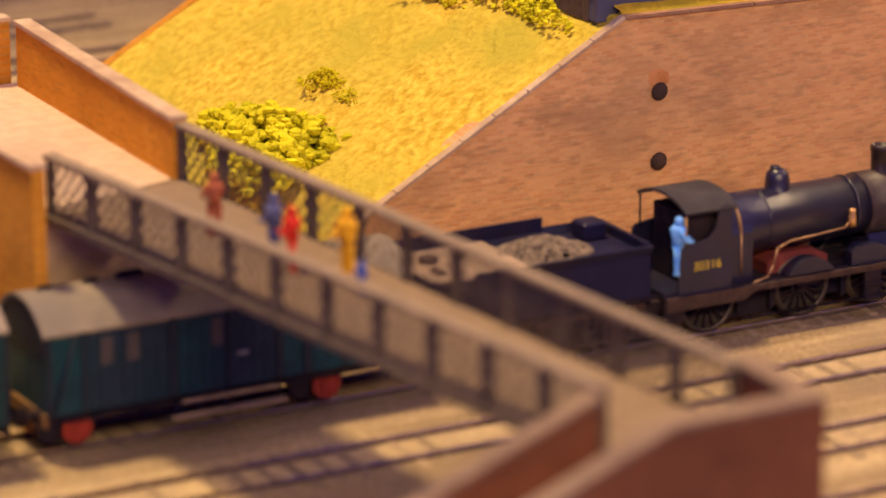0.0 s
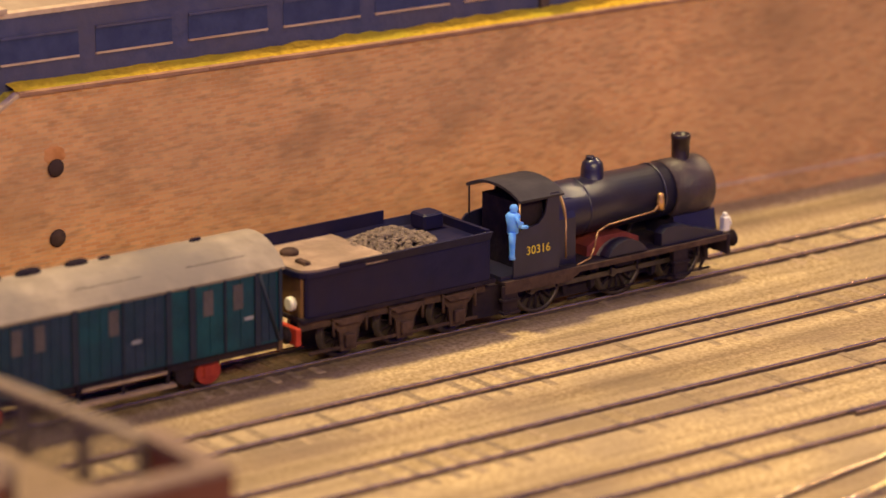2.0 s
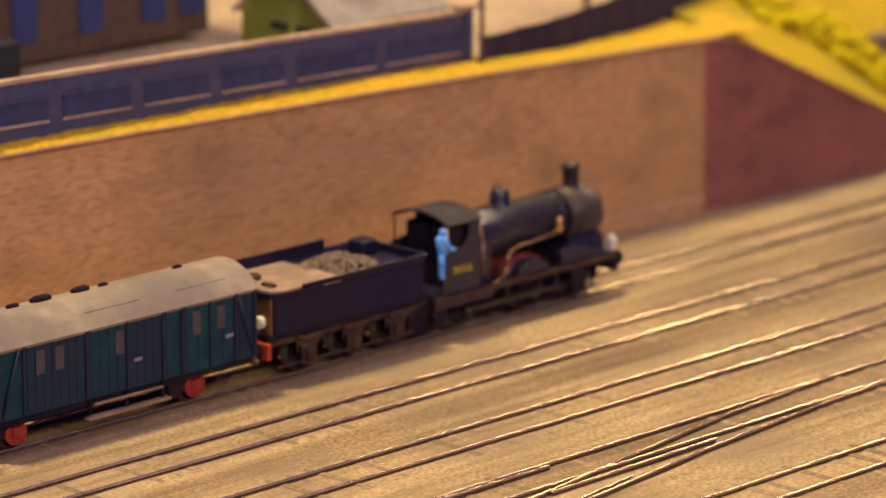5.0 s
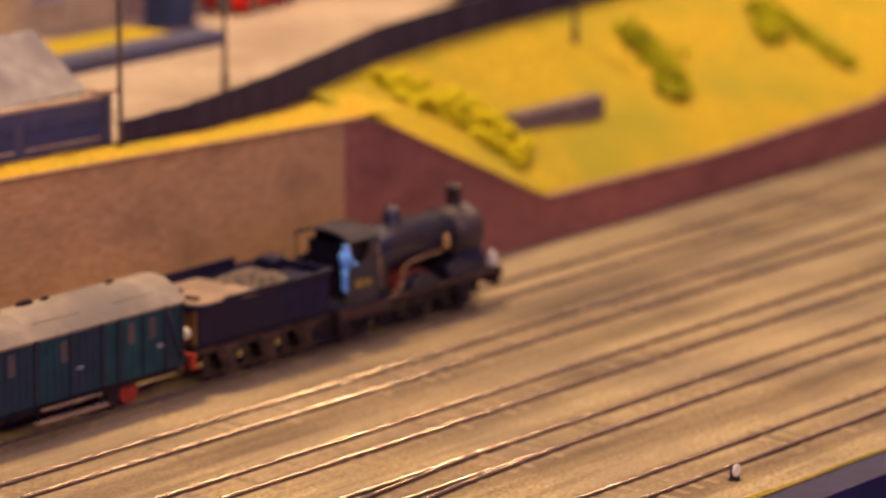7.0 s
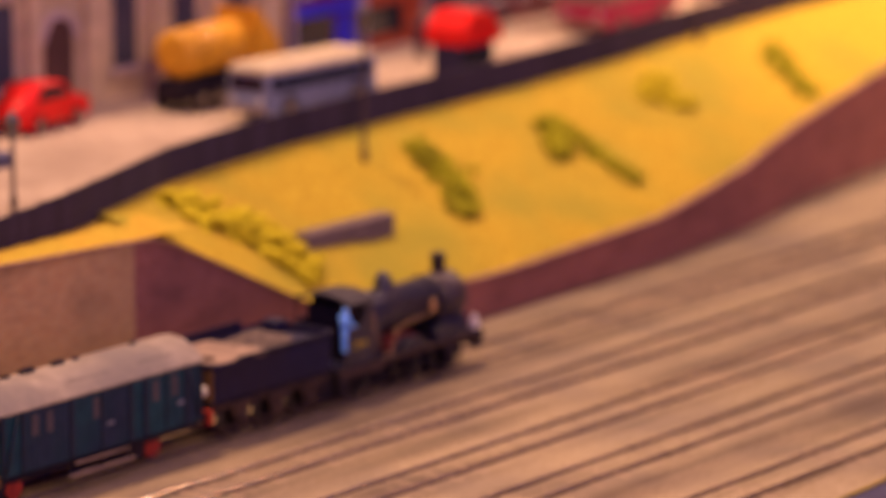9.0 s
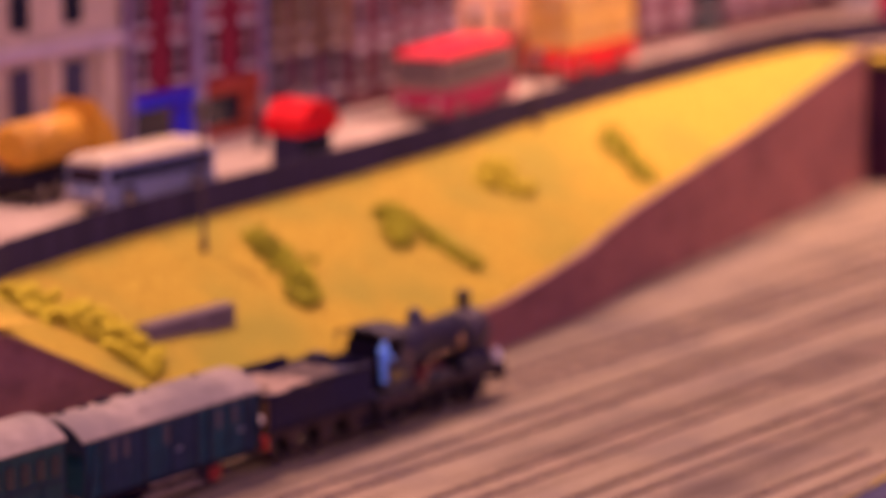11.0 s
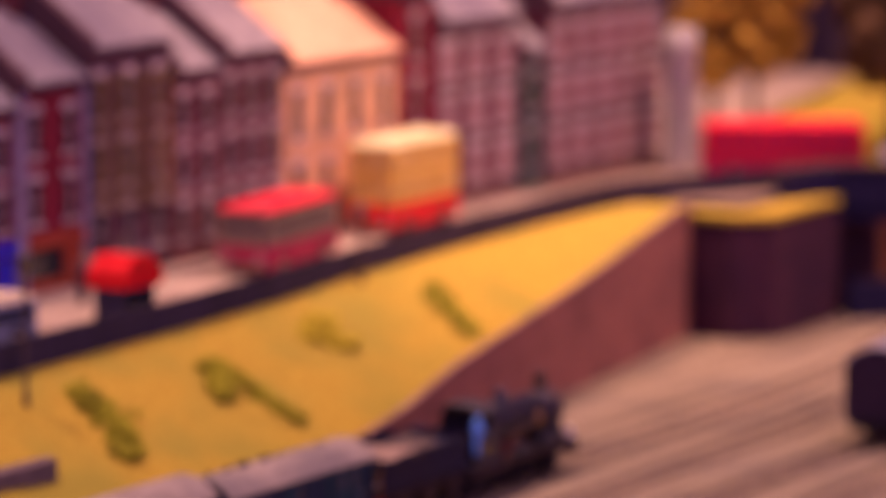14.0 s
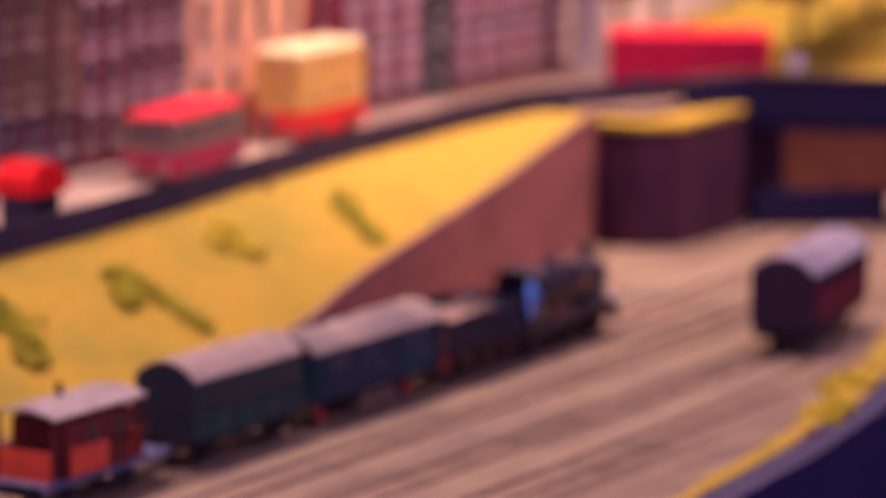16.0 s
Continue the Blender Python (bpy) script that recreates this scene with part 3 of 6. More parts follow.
def locomotive():
    L = thing("steam_locomotive", "weathered black six-wheeled steam locomotive with brass pipe", "steam locomotive", (706, 8.2, 0))
    bm = B()
    for s in (-1, 1):
        box(bm, -86, 7, s * 6.5 - 0.6, s * 6.5 + 0.6, 5, 14)
    box(bm, -60, -4, -6, 6, 9, 13)
    part("frames", bm, BLACKD, L)
    bm = B()
    box(bm, -86, 8, -15, 15, 13.4, 14.6, 0.2)
    part("running_plate", bm, BLACKD, L)
    for s in (-1, 1):
        a, b = sorted((s * 14.5, s * 15.3))
        bm = B()
        prism(bm, [(-86, 14.7), (8, 14.7), (8, 12.9), (-55, 12.9), (-59, 10.6), (-86, 10.6)], "y", a, b)
        part("valance", bm, FRAME_BROWN, L, "dusty brown edge of the running plate")
    bm = B()
    box(bm, -62, -44, -7.2, 7.2, 2.6, 12, 0.4)
    prism(bm, [(-96, 3.0), (-80, 3.0), (-80, 13.2), (-96, 13.2)], "y", -11, 11)
    part("ashpan", bm, BLACKD, L, "sooty ashpan and drag box between the wheels")
    for x, d in ((-8, -1), (-34, -1), (-68, 1)):
        for s in (-1, 1):
            bm = B()
            a, b = sorted((s * 7.4, s * 9.6))
            prism(bm, [(x + d * 11.2, 13.2), (x + d * 12.4, 13.2), (x + d * 11.8, 4.0), (x + d * 10.4, 5.0), (x + d * 10.0, 9.6)], "y", a, b)
            rod(bm, (x + d * 11.5, s * 10.6, 3.0), (x + d * 11.5 + 24, s * 10.6, 3.0), 0.45, 6)
            part("brake_gear", bm, BLACKD, L)
            bm = B()
            a, b = sorted((s * 11.4, s * 13.0))
            prism(bm, [(x - 6, 12.4), (x + 6, 12.4), (x + 3, 11.0), (x - 3, 11.0)], "y", a, b)
            rod(bm, (x - 5.6, s * 12.2, 13.4), (x - 5.6, s * 12.2, 8.6), 0.4, 6)
            rod(bm, (x + 5.6, s * 12.2, 13.4), (x + 5.6, s * 12.2, 8.6), 0.4, 6)
            part("spring", bm, BLACKD, L)
    for s in (-1, 1):
        bm = B()
        tube(bm, [(4, s * 8.0, 13), (4.6, s * 8.0, 6), (2.0, s * 8.2, 1.6)], 0.55)
        part("guard_iron", bm, BLACKD, L)
    boxpart("buffer_beam", (8, 9.6, -15.5, 15.5, 8, 14.8), BLACKD, L, 0.2)
    buffers(L, 9.6, 1)
    bm = B()
    lathe(bm, (-66, 0, 30), "x", [(0, 9.5), (0.5, 9.6), (58, 9.2)], 36)
    boiler = part("boiler", bm, BLACK, L, "satin black boiler with bands")
    for x in (-46, -14):
        bm = B()
        lathe(bm, (x, 0, 30), "x", [(0, 9.3), (0, 9.62), (0.8, 9.62), (0.8, 9.3)], 36)
        part("band", bm, BLACK, boiler)
    bm = B()
    lathe(bm, (-57.5, 0, 30), "x", [(0, 9.5), (0, 10.35), (0.6, 10.35), (0.6, 9.5)], 36)
    for s in (-1, 1):
        rod(bm, (-57.1, s * 10.1, 30), (-57.1, s * 10.3, 17), 0.35)
    part("boiler_band", bm, COPPER, L, "dull brass firebox band")
    bm = B()
    lathe(bm, (-9, 0, 29.6), "x", [(0, 9.3), (0, 10.1), (16, 10.1), (16.8, 9.6), (17.2, 8.2), (18.6, 5.6), (19.2, 3), (19.4, 0.3)], 36)
    rod(bm, (10, 0, 29.6), (11.6, 0, 29.6), 0.8)
    rod(bm, (11.2, 0, 26.5), (11.2, 0, 32.7), 0.35)
    part("smokebox", bm, SMOKEBOX, L, "sooty grey-brown smokebox with domed door")
    bm = B()
    prism(bm, [(-9, 14.6), (9, 14.6), (7.5, 22), (-7.5, 22)], "x", -9, 9)
    part("saddle", bm, BLACK, L)
    bm = B()
    prism(bm, [(-10.2, 14.6), (10.2, 14.6), (10.2, 30), (7.5, 36), (0, 39.8), (-7.5, 36), (-10.2, 30)], "x", -66, -53)
    part("firebox", bm, BLACK, L)
    bm = B()
    lathe(bm, (0, 0, 36.6), "z", [(0, 5.6), (1.2, 4.0), (2.4, 3.0), (9.2, 3.15), (9.4, 3.35), (10.8, 3.35), (11.1, 3.0), (11.1, 2.6), (8, 2.4)], 24)
    part("chimney", bm, CHIMNEY, L, "tall brown-black chimney with a lip")
    bm = B()
    lathe(bm, (-38, 0, 36.8), "z", [(0, 5.0), (1, 4.0), (5, 3.8), (7, 3.4), (8.2, 2.4), (8.8, 1.0), (8.9, 0.05)], 24)
    lathe(bm, (-39, 0, 45.4), "z", [(0, 1.5), (0.8, 1.5), (0.9, 0.6)], 12)
    part("steam_dome", bm, BLACK, L, "rounded black steam dome")
    # cab
    for s in (-1, 1):
        bm = B()
        y0, y1 = sorted((s * 13.8, s * 13.1))
        prism(bm, [(-81.5, 14.6), (-62.8, 14.6), (-62.8, 41), (-66.4, 41), (-67.6, 39), (-68.6, 34.5), (-71.4, 31.6), (-76, 31), (-80, 30.4), (-81.5, 29)], "y", y0, y1)
        part("cab_side", bm, BLACK, L)
    bm = B()
    prism(bm, [(-13.1, 14.6), (13.1, 14.6), (13.1, 40.2), (8, 42.4), (0, 43.0), (-8, 42.4), (-13.1, 40.2)], "x", -63.6, -62.8)
    box(bm, -86, -66, -13, 13, 14.6, 16)
    part("cab_front", bm, BLACK, L)
    bm = B()
    roof_arc(bm, -79.4, -61.2, 14.4, 40.4, 43.9)
    part("cab_roof", bm, CABROOF, L, "arched dusty grey-black cab roof")
    for s in (-1, 1):
        bm = B()
        rod(bm, (-78.8, s * 13.3, 29), (-78.8, s * 13.3, 40.8), 0.32)
        part("handrail", bm, BRASS if s < 0 else BLACKD, L)
    bm = B()
    box(bm, -76, -67, -10, 10, 16, 38)
    part("backhead", bm, BLACKD, L)
    # splashers
    for s in (-1, 1):
        bm = B()
        a, b = sorted((s * 9.6, s * 13.6))
        prism(bm, [(-19, 14.7), (7.6, 14.7), (7.6, 15.6), (-6, 19.4), (-10, 20.9), (-16.5, 20.9), (-19, 19)], "y", a, b)
        part("sandbox", bm, BLACK, L, "sloping black splasher box by the smokebox")
    for x, r in ((-34, 9.8),):
        bm = B()
        pts = [(x + r * math.cos(a), 10 + r * math.sin(a)) for a in [math.radians(22 + 136 * i / 14) for i in range(15)]]
        for s in (-1, 1):
            y0, y1 = sorted((s * 9.5, s * 14.2))
            prism(bm, [p for p in pts if p[1] > 14] , "y", y0, y1)
        part("splasher", bm, BLACK, L, "curved black splasher over the wheel")
    bm = B()
    prism(bm, [(-46, 14.6), (-24, 14.6), (-24, 18), (-30, 20.5), (-42, 20.5), (-46, 18)], "y", -7.5, 7.5)
    part("inside_frame", bm, DARKRED, L, "red-painted inside frame below the boiler")
    for s in (-1, 1):
        bm = B()
        pts = [(-18, s * 10.3, 28), (-20, s * 10.8, 26.6), (-40, s * 11.2, 25.4), (-45, s * 11.8, 24), (-47, s * 12.5, 19), (-49, s * 13, 16), (-55, s * 13.5, 14.8)]
        tube(bm, pts, 0.3)
        part("pipe", bm, COPPER, L, "thin brass pipe along the boiler")
        bm = B()
        lathe(bm, (-17, s * 10.2, 26.5), "z", [(0, 1.3), (3, 1.3), (4, 0.9), (5, 1.2), (5.6, 0.6)], 10)
        part("valve", bm, BRASS, L, "brass clack valve")
    for x in (-12, -84):
        for s in (-1, 1):
            bm = B()
            box(bm, x - 3, x + 3, s * 14.8 - 0.4, s * 14.8 + 0.4, 4.2, 13.4)
            box(bm, x - 3.4, x + 3.4, s * 14.8 - 1.6, s * 14.8 + 1.6, 4.2, 5.0)
            box(bm, x - 3.4, x + 3.4, s * 14.8 - 1.4, s * 14.8 + 1.4, 8.4, 9.0)
            part("footstep", bm, BLACKD, L)
    bm = B()
    box(bm, 9.8, 12.6, -11.9, -9.1, 14.8, 19.6, 0.4)
    lathe(bm, (11.2, -10.5, 19.6), "z", [(0, 1.0), (1.2, 0.8)], 8)
    lathe(bm, (12.6, -10.5, 17.2), "x", [(0, 1.5), (0.6, 1.3)], 10)
    box(bm, 9.4, 10.4, -11, -10, 13.5, 15.5)
    part("headlamp", bm, WHITE, L, "small white lamp on the front beam")
    # cab number
    cu = bpy.data.curves.new("number", "FONT")
    cu.body, cu.size, cu.extrude, cu.align_x = "30316", 0.0040, 0.00005, "CENTER"
    cu.materials.append(YELLOW)
    num = new("number", cu)
    num.parent = L
    num.matrix_local = pose(-0.0715, -0.01395, 0.0220, 90, 0, 0)
    tagged(num, "yellow cabside numerals")
    for x in (-8, -34, -68):
        WHEELS.append((wheelset(L, x, 9.6, "driving_wheels", BLACKD, 15), 0.0096, x, 9.6))
    for s in (-1, 1):
        bm = B()
        box(bm, -69.5, -6.5, s * 10.4 - 0.4, s * 10.4 + 0.4, 8.8, 10.4)
        for x in (-8, -34, -68):
            lathe(bm, (x, s * 10.4, 9.6), "y", [(-0.6, 1.5), (0.6, 1.5)], 12)
        ob = part("coupling_rod", bm, TYRE, L)
        RODS.append((ob, s))
    return L


RODS = []


def tender():
    T = thing("tender", "weathered black six-wheeled coal tender with a red rear beam", "locomotive tender", (706, 8.2, 0))
    bm = B()
    box(bm, -166, -90, -15.3, 15.3, 15.6, 16.9)
    part("footplate", bm, BLACKD, T)
    for s in (-1, 1):
        bm = B()
        y0, y1 = sorted((s * 13.6, s * 12.8))
        box(bm, -166, -93, y0, y1, 12.6, 15.6)
        box(bm, -162, -96, y0 + 0.1, y1 - 0.1, 4.2, 5.2)
        for x in (-104, -125, -147):
            prism(bm, [(x - 6.4, 12.6), (x + 6.4, 12.6), (x + 3.6, 9.6), (x + 3.0, 3.4), (x - 3.0, 3.4), (x - 3.6, 9.6)], "y", y0 - 0.05, y1 + 0.05)
        part("side_frame", bm, FRAME_BROWN, T, "pierced dirt-brown tender frame")
        for x in (-104, -125, -147):
            bm = B()
            a, b = sorted((s * 13.6, s * 15.2))
            box(bm, x - 2, x + 2, a, b, 5, 9, 0.3)
            prism(bm, [(x - 7, 14.6), (x + 7, 14.6), (x + 4, 12.4), (x - 4, 12.4)], "y", a, b)
            for d in (-1, 1):
                rod(bm, (x + d * 6.4, s * 14.4, 15.0), (x + d * 6.4, s * 14.4, 9.0), 0.5, 6)
            part("axlebox", bm, FRAME_BROWN, T)
    bm = B()
    box(bm, -164, -91.5, -15, 15, 17.0, 30.5, 0.8)
    part("tank", bm, TANKBLACK, T, "smooth sooty black tank side")
    for s in (-1, 1):
        bm = B()
        prism(bm, [(s * 14.2, 30), (s * 15, 30), (s * 16.4, 33), (s * 15.8, 33.2)], "x", -152, -92)
        part("flare", bm, TANKBLACK, T, "flared black tank top")
    bm = B()
    c = [(-160.5 + 5 * math.cos(a), k * (10.6 + 5 * abs(math.sin(a)))) for k, ang in ((-1, (270, 240, 210, 180)), (1, (180, 150, 120, 90))) for a in [math.radians(q) for q in ang]]
    prism(bm, [(-133, -15.4)] + c + [(-133, 15.4)], "z", 30.6, 32.3)
    part("rear_deck", bm, DUST, T, "dusty pinkish rear deck with rounded corners")
    bm = B()
    prism(bm, [(x - 0.9 if x < -150 else x, y * 1.045) for x, y in [(-142, -15.4)] + c + [(-142, 15.4)]], "z", 30.0, 31.6)
    part("rear_flare", bm, TANKBLACK, T, "dark rounded rear lip")
    bm = B()
    lathe(bm, (-157, 4, 32.2), "z", [(0, 3.0), (1.2, 3.0), (1.8, 2.2)], 14)
    box(bm, -161, -158.6, -10, -4.5, 32.2, 33.4, 0.2)
    part("water_filler", bm, FRAME_BROWN, T, "dark brown filler lid")
    boxpart("rave", (-163, -112, 15.2, 15.9, 32.2, 36.4), TANKBLACK, T)
    bm = B()
    random.seed(4)
    for i in range(1000):
        a, r = random.uniform(0, 6.28), random.random() ** 0.5
        x, y = -122 + 17 * r * math.cos(a), 12.0 * r * math.sin(a)
        z = 30.4 + 4.6 * (1 - r ** 1.5) + 1.2 * noise.noise((x / 5, y / 5, 3))
        q = random.uniform(0.55, 1.05)
        blob(bm, (x, y, z), (q, q * 0.95, q * 0.8), i, 1, 0.5)
    tagged(part("coal", bm, COAL, T, "heap of dusty grey coal"), kind="stuff")
    boxpart("toolbox", (-104, -96, 4, 12, 31, 35.8), TANKBLACK, T, 0.6, "dark locker on the tender front")
    boxpart("front_plate", (-93.5, -92, -14.5, 14.5, 30, 33.4), TANKBLACK, T)
    boxpart("rear_plate", (-165.2, -164.1, -13.5, 13.5, 16.0, 29.6), OCHRE, T, 0, "ochre-brown weathered rear plate")
    boxpart("buffer_beam", (-168, -166, -15, 15, 8.6, 14.2), REDP, T, 0.2, "red rear buffer beam")
    buffers(T, -168, -1)
    bm = B()
    lathe(bm, (-165.4, -9.5, 21), "x", [(0, 2.3), (-1.6, 2.3), (-2.0, 1.8)], 16)
    part("tail_lamp", bm, WHITE, T, "round white tail lamp")
    for x in (-104, -125, -147):
        WHEELS.append((wheelset(T, x, 7.6, "wheels", BLACKD, 10), 0.0076, x, 7.6))
    return T


FADED = mat("faded_blind", (0.055, 0.045, 0.048), (0.085, 0.068, 0.068), 160, 0.7)
FADED_L = mat("pale_paper", (0.22, 0.22, 0.24), (0.30, 0.29, 0.30), 160, 0.8)


def goods_van():
    V = thing("parcels_van", "faded green four-wheeled parcels van with weathered white roof", "railway van", (706, 8.2, 0))
    x0, x1 = -287.5, -173.5
    boxpart("underframe", (x0, x1, -13, 13, 9, 12), BLACKD, V)
    boxpart("body", (x0 + 0.5, x1 - 0.5, -15.5, 15.5, 12, 36.4), GREEN, V, 0.4)
    bm = B()
    roof_arc(bm, x0 - 0.8, x1 + 0.8, 16.4, 35.8, 43.6, 1.0, 16)
    part("roof", bm, ROOF, V, "weathered off-white arched roof")
    for x in (x0 + 0.2, x1 - 0.2):
        bm = B()
        pts = [(-15.4 + 30.8 * i / 16, 35.4 + 7.2 * (1 - abs(-1 + 2 * i / 16) ** 2.2)) for i in range(17)]
        prism(bm, [(-15.4, 30)] + pts + [(15.4, 30)], "x", x - 0.4, x + 0.4)
        part("end_arch", bm, GREEN_D, V)
    for x, q in ((-194, 0.8), (-227, 0.8), (-237, 1.5), (-254, 1.7), (-266, 1.0), (-280, 0.9)):
        bm = B()
        lathe(bm, (x - 2.4 * q, 1.6, 43.9), "x", [(0, 0.6 * q), (1.2 * q, 1.0 * q), (3.6 * q, 1.0 * q), (4.8 * q, 0.6 * q)], 8)
        rod(bm, (x, 1.6, 42.4), (x, 1.6, 43.9), 0.7)
        part("roof_vent", bm, BLACKD, V, "small dark roof vent")
    bm = B()
    for a, b in ((-206, -184), (-246, -222)):
        tube(bm, [(a, -11.2, 40.0), (b, -11.2, 40.0)], 0.22)
    part("rain_strip", bm, BLACKD, V)
    ribs = [(x0 + 1, 0.6), (-276, 0.7), (-249, 1.1), (-232, 0.35), (-215.6, 1.0), (-207, 1.1), (-195, 0.35), (-183, 1.0), (x1 - 1, 0.6)]
    for s in (-1, 1):
        ya, yb = sorted((s * 15.5, s * 16.2))
        for x, h in ribs:
            boxpart("rib", (x - h, x + h, ya, yb, 12.3, 36), GREEN_D, V)
        for xa, xb, m in ((-274.8, -250.4, SLATE_G), (-247.6, -232.6, GREEN), (-231.4, -217, SLATE_G), (-205.6, -195.6, GREEN), (-194.4, -184.4, GREEN), (-181.6, -176, SLATE_G)):
            n = max(2, int((xb - xa) / 3.4))
            for k in range(n):
                q = (xb - xa) / n
                boxpart("plank", (xa + q * k + 0.12, xa + q * (k + 1) - 0.12, min(s * 15.3, s * 15.85), max(s * 15.3, s * 15.85), 13, 35.2), m, V)
        for xa in (-271, -263, -237, -203, -192):
            boxpart("droplight", (xa, xa + 3.6, min(s * 15.4, s * 16.05), max(s * 15.4, s * 16.05), 25, 33), FADED, V, 0, "faded brown-grey window blind")
        for xa in (-229, -188):
            boxpart("label_patch", (xa, xa + 3.4, min(s * 15.5, s * 16.0), max(s * 15.5, s * 16.0), 21, 22.2), FADED_L, V, 0, "small pale paper patch")
        bm = B()
        rod(bm, (-182.4, s * 16.1, 35), (-175.4, s * 16.1, 13), 0.6, 6)
        part("brace", bm, GREEN_D, V)
        bm = B()
        rod(bm, (x0 + 2, s * 16.1, 13), (x0 + 9, s * 16.1, 35), 0.6, 6)
        part("brace", bm, GREEN_D, V)
        bm = B()
        rod(bm, (-246, s * 15.0, 9.6), (-216, s * 15.0, 9.6), 0.6, 6)
        part("pipe", bm, DUST, V, "pale yellowish brake pipe")
        boxpart("solebar", (x0, x1, min(s * 13, s * 14), max(s * 13, s * 14), 9.2, 12.2), BLACKD, V)
        boxpart("step_board", (x0 + 38, x1 - 40, min(s * 14, s * 16.5), max(s * 14, s * 16.5), 5.0, 5.9), DUST, V, 0, "pale worn step board")
        for x in (x0 + 40, x0 + 56, x1 - 42):
            boxpart("step_hanger", (x - 0.4, x + 0.4, min(s * 14, s * 15), max(s * 14, s * 15), 5, 11), BLACKD, V)
        for x in (-277, -199):
            bm = B()
            a, b = sorted((s * 11.6, s * 13.0))
            prism(bm, [(x - 13, 9.2), (x - 5.4, 9.2), (x - 6.6, 4.0), (x - 9.6, 3.4), (x - 12, 5.0)], "y", a, b)
            prism(bm, [(x - 7, 11.2), (x + 7, 11.2), (x + 4, 9.9), (x - 4, 9.9)], "y", a, b)
            part("brake_block", bm, BLACKD, V)
            bm = B()
            a, b = sorted((s * 11.2, s * 12.2))
            prism(bm, [(x + 4.6 * math.cos(q), 6.0 + 4.2 * math.sin(q)) for q in [math.radians(15 + 30 * k) for k in range(12)]], "y", a, b)
            box(bm, x - 1.8, x + 1.8, a - 0.6, b + 0.6, 4.5, 8)
            part("axleguard", bm, RED_RUST, V, "rust-red axleguard")
    for x in (x0, x1):
        boxpart("headstock", (x - 0.8, x + 0.8, -14.5, 14.5, 8.6, 12.4), OCHRE, V)
    buffers(V, x0, -1)
    buffers(V, x1, 1)
    bm = B()
    for x in (-255, -235, -225):
        rod(bm, (x, -8, 7.5), (x, 8, 7.5), 1.8)
    box(bm, -262, -222, -7, 7, 6, 8.5)
    part("brake_gear", bm, BLACKD, V)
    for x in (-277, -199):
        WHEELS.append((wheelset(V, x, 6.4, "wheels", RED_RUST, 8), 0.0064, x, 6.4))
    return V


def coach():
    V = thing("passenger_coach", "dark green short coach with pale roof and window row", "railway coach", (706, 8.2, 0))
    x0, x1 = -386, -299
    boxpart("underframe", (x0, x1, -13, 13, 9, 12), BLACKD, V)
    boxpart("body", (x0 + 0.5, x1 - 0.5, -16, 16, 12, 40), GREEN2, V, 0.6)
    bm = B()
    roof_arc(bm, x0 - 0.6, x1 + 0.6, 16.8, 39.4, 47.5, 1.0, 16)
    part("roof", bm, ROOF, V, "pale pinkish-white arched roof")
    for x in (x0 + 0.2, x1 - 0.2):
        bm = B()
        pts = [(-15.9 + 31.8 * i / 16, 39 + 7.6 * (1 - abs(-1 + 2 * i / 16) ** 2.2)) for i in range(17)]
        prism(bm, [(-15.9, 12.5)] + pts + [(15.9, 12.5)], "x", x - 0.5, x + 0.5)
        part("end", bm, GREEN_D, V, "dark arched coach end")
    for s in (-1, 1):
        ya, yb = sorted((s * 16, s * 16.5))
        for i in range(9):
            x = x0 + 6 + i * 9.0
            boxpart("window", (x, x + 5.4, ya - 0.1, yb, 26, 34.5), GLASS, V, 0, "dark window")
        boxpart("waist_strip", (x0 + 1, x1 - 1, ya, yb, 23.4, 24.4), GREEN_D, V)
        boxpart("gutter", (x0 + 1, x1 - 1, ya, yb + 0.3, 38.6, 39.4), GREEN_D, V)
        for i in range(4):
            x = x0 + 13 + i * 20
            boxpart("door", (x, x + 0.5, ya, yb, 13, 37), GREEN_D, V)
        boxpart("step_board", (x0 + 6, x1 - 6, min(s * 13.5, s * 16), max(s * 13.5, s * 16), 6.0, 6.9), BLACKD, V)
        for x in (-372, -313):
            bm = B()
            a, b = sorted((s * 11.2, s * 12.2))
            prism(bm, [(x - 6, 9.5), (x + 6, 9.5), (x + 3, 3.2), (x - 3, 3.2)], "y", a, b)
            part("axleguard", bm, BLACKD, V)
    for x in (x0, x1):
        boxpart("headstock", (x - 0.8, x + 0.8, -14.5, 14.5, 8.6, 12.4), BLACKD, V)
    buffers(V, x0, -1)
    buffers(V, x1, 1)
    for x in (-372, -313):
        WHEELS.append((wheelset(V, x, 6.4, "wheels", BLACKD, 8), 0.0064, x, 6.4))
    return V


